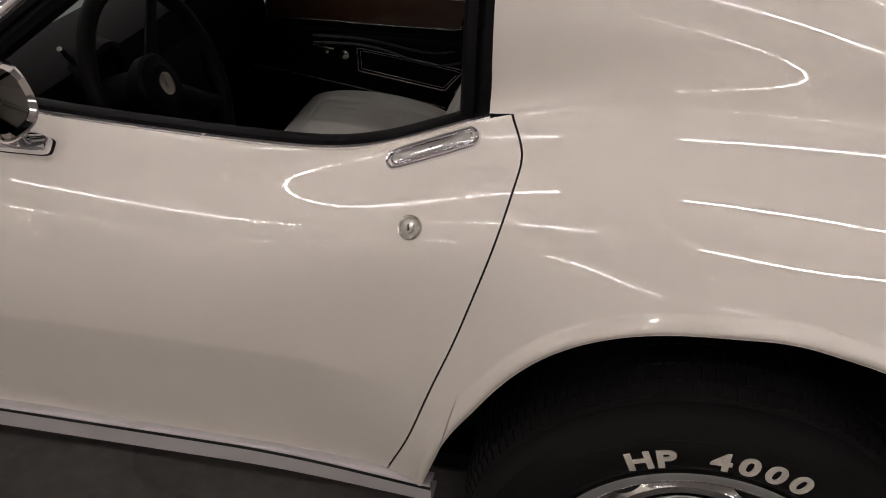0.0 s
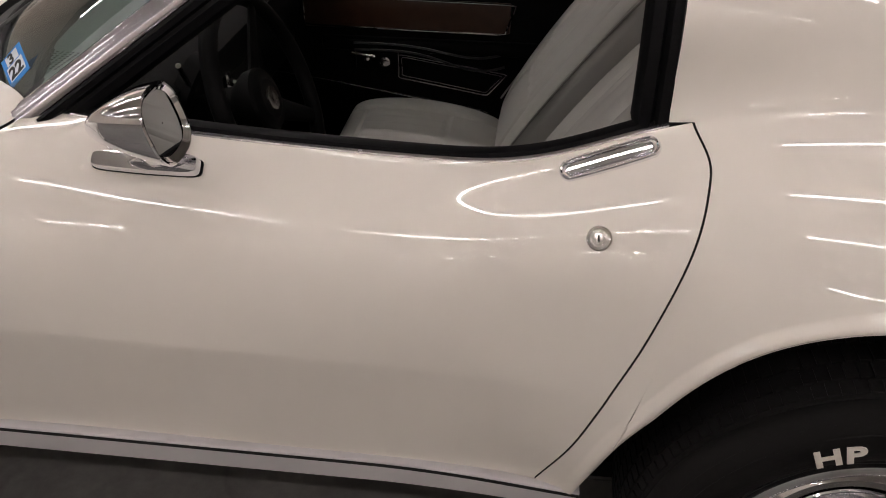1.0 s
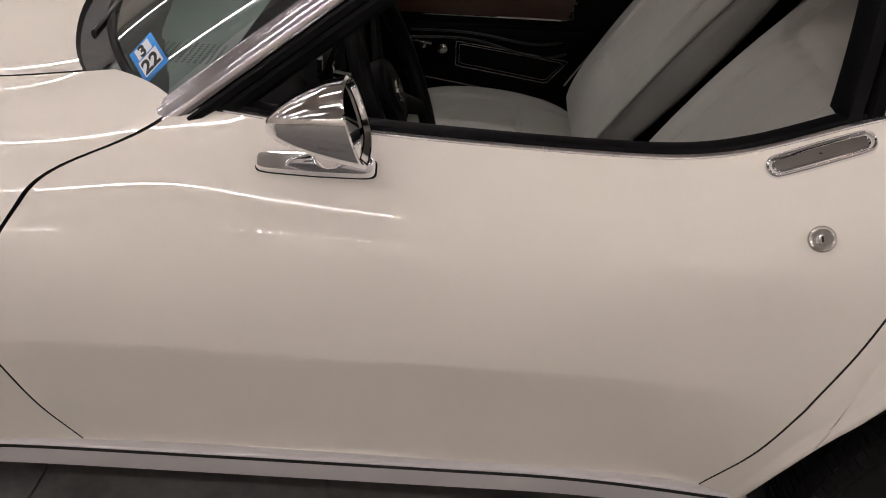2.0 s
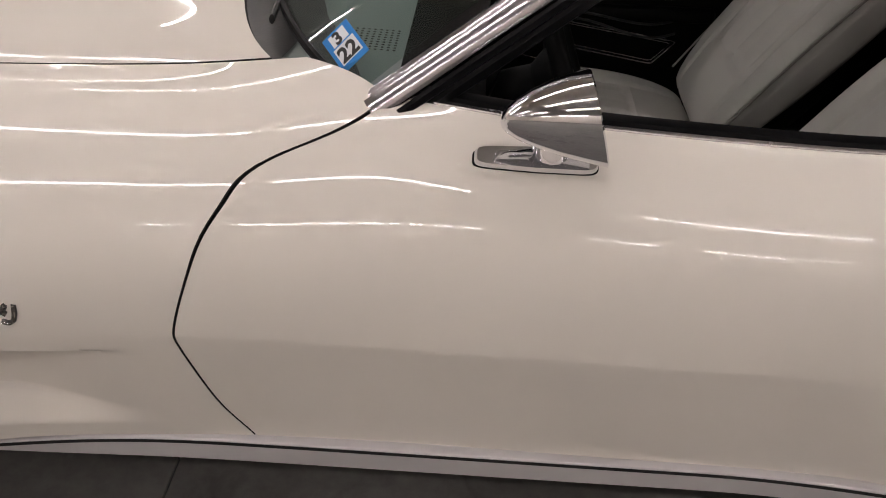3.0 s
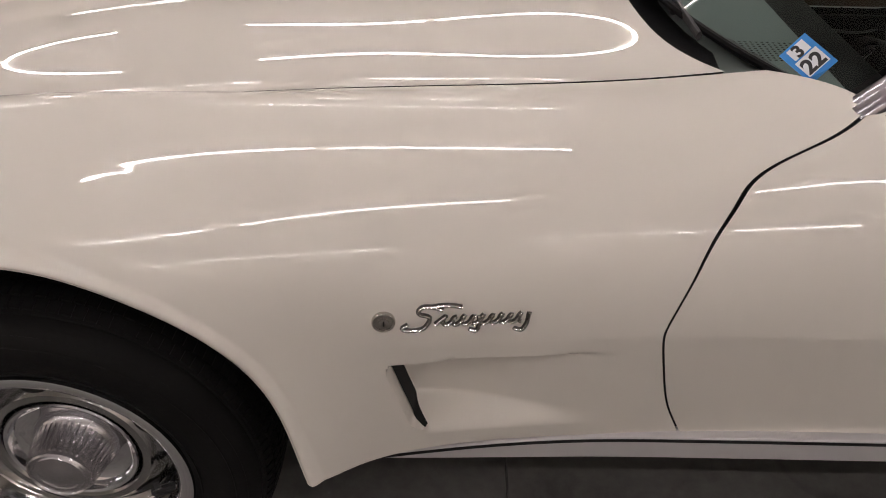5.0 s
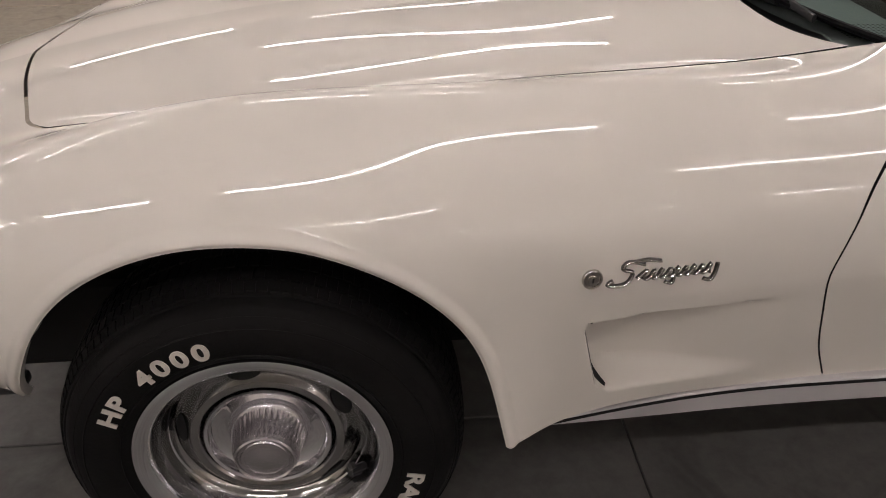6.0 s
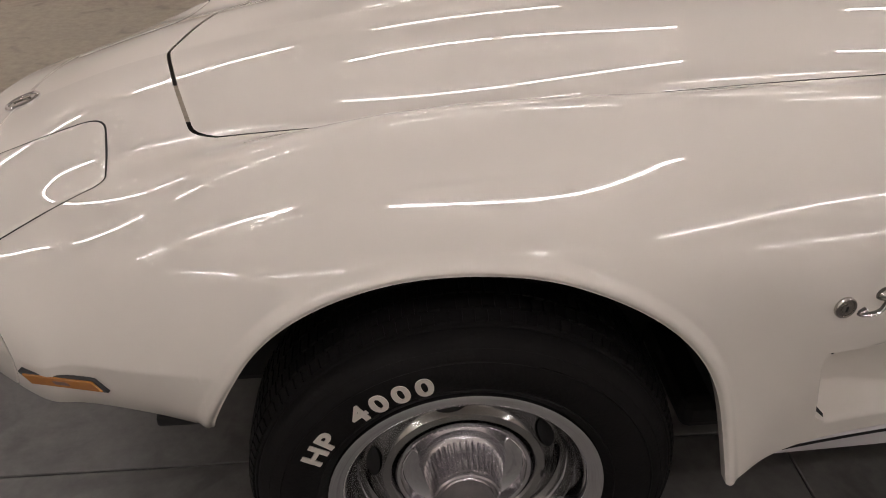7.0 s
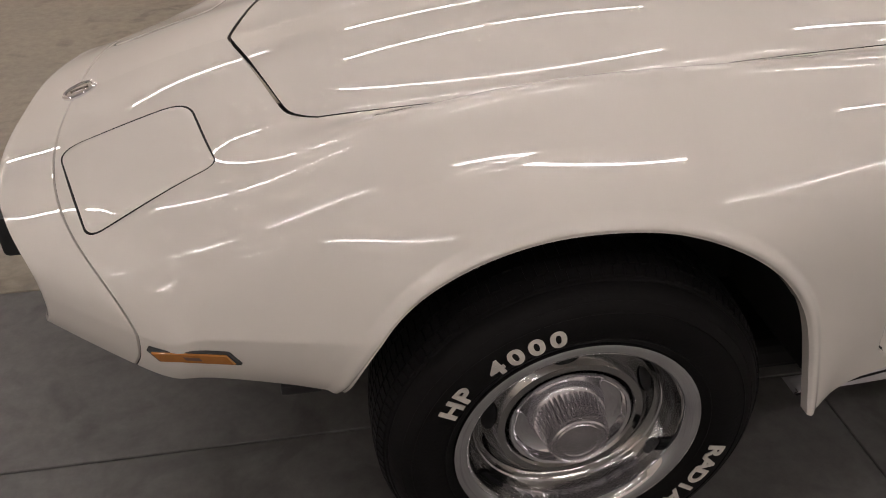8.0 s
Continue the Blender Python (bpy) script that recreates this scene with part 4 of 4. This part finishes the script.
def dashboard():
    prof = [(1.0, .86), (1.06, .872), (1.2, .868), (1.29, .855), (1.325, .83), (1.325, .78), (1.27, .7), (1.23, .55)]
    rows = [[(x, y, z) for x, z in prof] for y in np.linspace(-.555, .555, 25)]
    v, f = sheet(rows)
    # front part paler and greener: the windshield's reflection put into its colour
    slots = [0 if np.mean([v[i][0] for i in q]) < 1.21 else 1 for q in f]
    part("dashboard", (v, f, slots), [DASH_VEIL, VINYL], car, "dashboard, front part tinted for the windshield's reflected veil")
    dots = []
    for i in range(13):
        for j in range(9):
            x, y = 1.07 + i * .0095, -.43 + j * .0095
            z = float(np.interp(x, [1.06, 1.2, 1.29], [.872, .868, .855])) + .0008
            dots.append(([(x + .0026 * math.cos(w), y + .0026 * math.sin(w), z) for w in np.linspace(0, 2 * math.pi, 7)[:-1]], [tuple(range(6))]))
    tagged(part("speaker_grille", merged(*dots), CAVITY_SHADE, car, "perforated speaker grille"), kind="stuff")
    part("gauge_pod", moved(lathe([(.075, .0), (.078, -.03), (.07, -.035), (.066, -.02)], 32, "z"), Matrix.Translation((1.3, -.33, .8)) @ Matrix.Rotation(radians(-70), 4, "Y")), VINYL, car)
    part("ignition_switch", merged(block(1.3, 1.33, -.2, -.17, .74, .78, .006), tube([(1.33, -.185, .76), (1.36, -.185, .755)], .008, 8)), CHROME, car, "bright ignition switch")
    for ky, kz in ((-.47, .79), (-.42, .73), (-.22, .83), (-.25, .72), (-.5, .72)):
        part("dash_knob", moved(lathe([(.012, 0), (.012, .012), (.009, .018), (.0005, .018)], 16, "z"), Matrix.Translation((1.29, ky, kz)) @ Matrix.Rotation(radians(80), 4, "Y")), CHROME_SATIN, car, "small bright dash knob")
    part("column_lever", tube([(1.33, -.36, .81), (1.35, -.42, .86), (1.36, -.46, .9)], .005, 8), CHROME, car, "chrome signal lever")


dashboard()


def steering():
    m = Matrix.Translation((1.462, -.335, .795)) @ Matrix.Rotation(radians(70), 4, "Y")
    e = new("steering_wheel")
    e.parent = car
    e["label"] = "black three-spoke padded steering wheel"
    n = 64
    part("wheel_rim", moved(tube([(.186 * math.cos(2 * math.pi * k / n), .186 * math.sin(2 * math.pi * k / n), 0) for k in range(n)], .0155, 12, True), m), VINYL, e)
    part("hub", moved(lathe([(.03, -.07), (.058, -.03), (.06, -.008), (.055, -.002), (.04, 0), (.036, .004), (.0005, .006)], 40, "z"), m), VINYL, e)
    part("horn_button", moved(lathe([(.022, .004), (.021, .008), (.0165, .0085), (.0005, .0075)], 30, "z"), m), PEWTER, e, "round metal horn emblem")
    for w in (math.radians(55), math.radians(145), math.radians(-35)):
        c, s = math.cos(w), math.sin(w)
        part("spoke", moved(tube([(.045 * c, .045 * s, -.022), (.11 * c, .11 * s, -.012), (.178 * c, .178 * s, 0)], [.027, .021, .016], 10, squash=.4), m), VINYL, e)
    part("steering_column", moved(merged(lathe([(.04, -.05), (.043, -.09), (.043, -.16), (.047, -.165), (.047, -.22), (.05, -.225), (.05, -.34)], 32, "z")), m), VINYL, car, "black steering column")


steering()


def pad(width, length, thick, pleats, cut):
    """A rounded upholstered pad in x (length) and y (width), top at z = thick, with lengthwise pleats."""
    nu, nv = 132, 60
    rows = []
    for i in range(nv):
        t = i / (nv - 1)
        x = length * t
        endr = min(1, math.sin(math.pi * min(max(t, .001), .999)) ** .28)
        row = []
        for j in range(nu):
            w = 2 * math.pi * j / nu
            c, s = math.cos(w), math.sin(w)
            y = width / 2 * math.copysign(abs(c) ** .8, c) * (.7 + .3 * endr)
            z = thick / 2 + thick / 2 * math.copysign(abs(s) ** .42, s) * endr
            if s > .2:
                u = y / (width / 2)
                bolster = .018 * max(0, abs(u) - .62) / .38
                z += bolster * endr
                if abs(u) < .6 and cut[0] < t < cut[1]:
                    z -= .007 * (1 - min(1, abs(math.sin(pleats * u * math.pi / 1.2)) / .45)) ** 1.5
                if abs(abs(u) - .62) < .04 or (abs(u) < .6 and min(abs(t - cut[0]), abs(t - cut[1])) < .014):
                    z -= .006
            row.append((x, y, z))
        rows.append(row)
    v, f = sheet(rows, True)
    f += [tuple(range(nu)), tuple((nv - 1) * nu + k for k in range(nu))]
    return v, f


def seat(yc):
    e = new("bucket_seat")
    e.parent = car
    e["label"] = "grey-white pleated leather bucket seat"
    a = Matrix.Translation((1.405, yc, .328)) @ Matrix.Rotation(radians(6), 4, "Y")
    part("seat_cushion", moved(pad(.47, .47, .12, 6, (.12, .62)), a), LEATHER, e)
    b = Matrix.Translation((1.915, yc, .36)) @ Matrix.Rotation(radians(-54), 4, "Y")
    part("seat_back", moved(pad(.46, .72, .13, 5, (.25, .77)), b), LEATHER, e)
    part("seat_shell", moved(block(.02, .6, -.2, .2, -.03, .03, .02), b), VINYL, e, "black seat-back shell")
    for sg in (-1, 1):
        part("piping", merged(moved(tube([(.02 + .62 * k / 20, sg * (.225), .1 + .012 * math.sin(math.pi * k / 20)) for k in range(21)], .003, 6), b)), STITCH, e, "grey piping")
    return e


seat(-.335)
seat(.335)


def passenger_door_trim():
    y = .648
    w = part("door_veneer", block(1.25, 1.86, y - .006, y + .004, .598, .688, .004), WOOD, far_door, "dark wood-grain door inlay")
    line = [(1.25, y - .008, .604), (1.845, y - .008, .597), (1.876, y - .008, .685), (1.25, y - .008, .692)]

    def outline(pts, r):
        p = [Vector(q) for q in pts]
        fine = []
        for i in range(len(p)):
            a, b = p[i], p[(i + 1) % len(p)]
            fine += [a.lerp(b, .04), a.lerp(b, .3), a.lerp(b, .7), a.lerp(b, .96)]
        return tube(fine, r, 6, True)
    part("inlay_trim", outline(line, .0025), CHROME, far_door, "thin chrome inlay trim")
    part("map_pocket", outline([(1.53, y - .012, .527), (1.86, y - .012, .478), (1.80, y - .012, .408), (1.53, y - .012, .452)], .0022), CHROME_SATIN, far_door, "pocket with bright edge")
    part("pocket_inner", outline([(1.54, y - .011, .518), (1.846, y - .011, .472), (1.796, y - .011, .417), (1.54, y - .011, .46)], .0013), CHROME_SATIN, far_door)
    part("release_plate", block(1.40, 1.53, y - .014, y, .475, .53, .004), VINYL, far_door)
    part("release_handle", merged(tube([(1.39, y - .02, .527), (1.46, y - .022, .519)], .005, 8), moved(lathe([(.016, .0), (.016, -.008), (.01, -.012), (.0005, -.012)], 24), Matrix.Translation((1.49, y - .014, .503))), moved(lathe([(.009, .0), (.009, -.01), (.0005, -.012)], 20), Matrix.Translation((1.435, y - .014, .513)))), PEWTER, far_door, "metal window winder and latch")
    part("armrest", block(1.3, 1.95, y - .03, y + .01, .535, .575, .012), VINYL, far_door)
    part("sill_plate", tube([(1.15, .6, .47), (1.32, .6, .449), (1.5, .6, .42), (1.78, .6, .376), (1.81, .6, .368)], [.005, .008, .011, .012, .007], 10, squash=.45), CHROME, car, "bright curved sill strip")
    for z0, z1 in ((.562, .532), (.54, .492)):
        part("panel_ridge", tube(arc_path([(1.40, y - .03, z0), (1.62, y - .034, z0 - .008), (1.8, y - .034, z1 + .004), (1.85, y - .02, z1 + .012)], 24), .0035, 8), BLACK, far_door)
    part("door_board", block(1.02, 2.2, y - .0, y + .02, .26, .86), VINYL, far_door, smooth=False)


passenger_door_trim()


def sticker():
    l, b, r = Vector((1.093, -.515, .911)), Vector((1.133, -.561, .89)), Vector((1.166, -.55, .922))
    right = (r - b)
    up = (l - b)
    wd, ht = right.length, up.length
    right.normalize()
    up = (up - right * up.dot(right)).normalized()
    out = right.cross(up).normalized()
    if out.y > 0:
        out = -out
    mid = (l + r) / 2
    m = framed(mid, out, right, up)
    e = part("inspection_sticker", moved(block(-wd / 2, wd / 2, -.0006, .0006, -ht / 2, ht / 2), m), BLUE, car, "blue and white inspection sticker", smooth=False)
    part("sticker_face", merged(moved(block(-wd * .38, wd * .4, -.0012, 0, -ht * .36, ht * .1), m), moved(block(-wd * .3, wd * .3, -.0012, 0, ht * .14, ht * .44), m)), PAPER, car, smooth=False)
    part("sticker_number", merged(moved(letter_geo("22", .032, .0002), m @ Matrix.Translation((0, -.0016, -ht * .32))), moved(letter_geo("3", .027, .0002), m @ Matrix.Translation((-.002, -.0016, ht * .14)))), INK, car, "black printed numbers", smooth=False)


sticker()
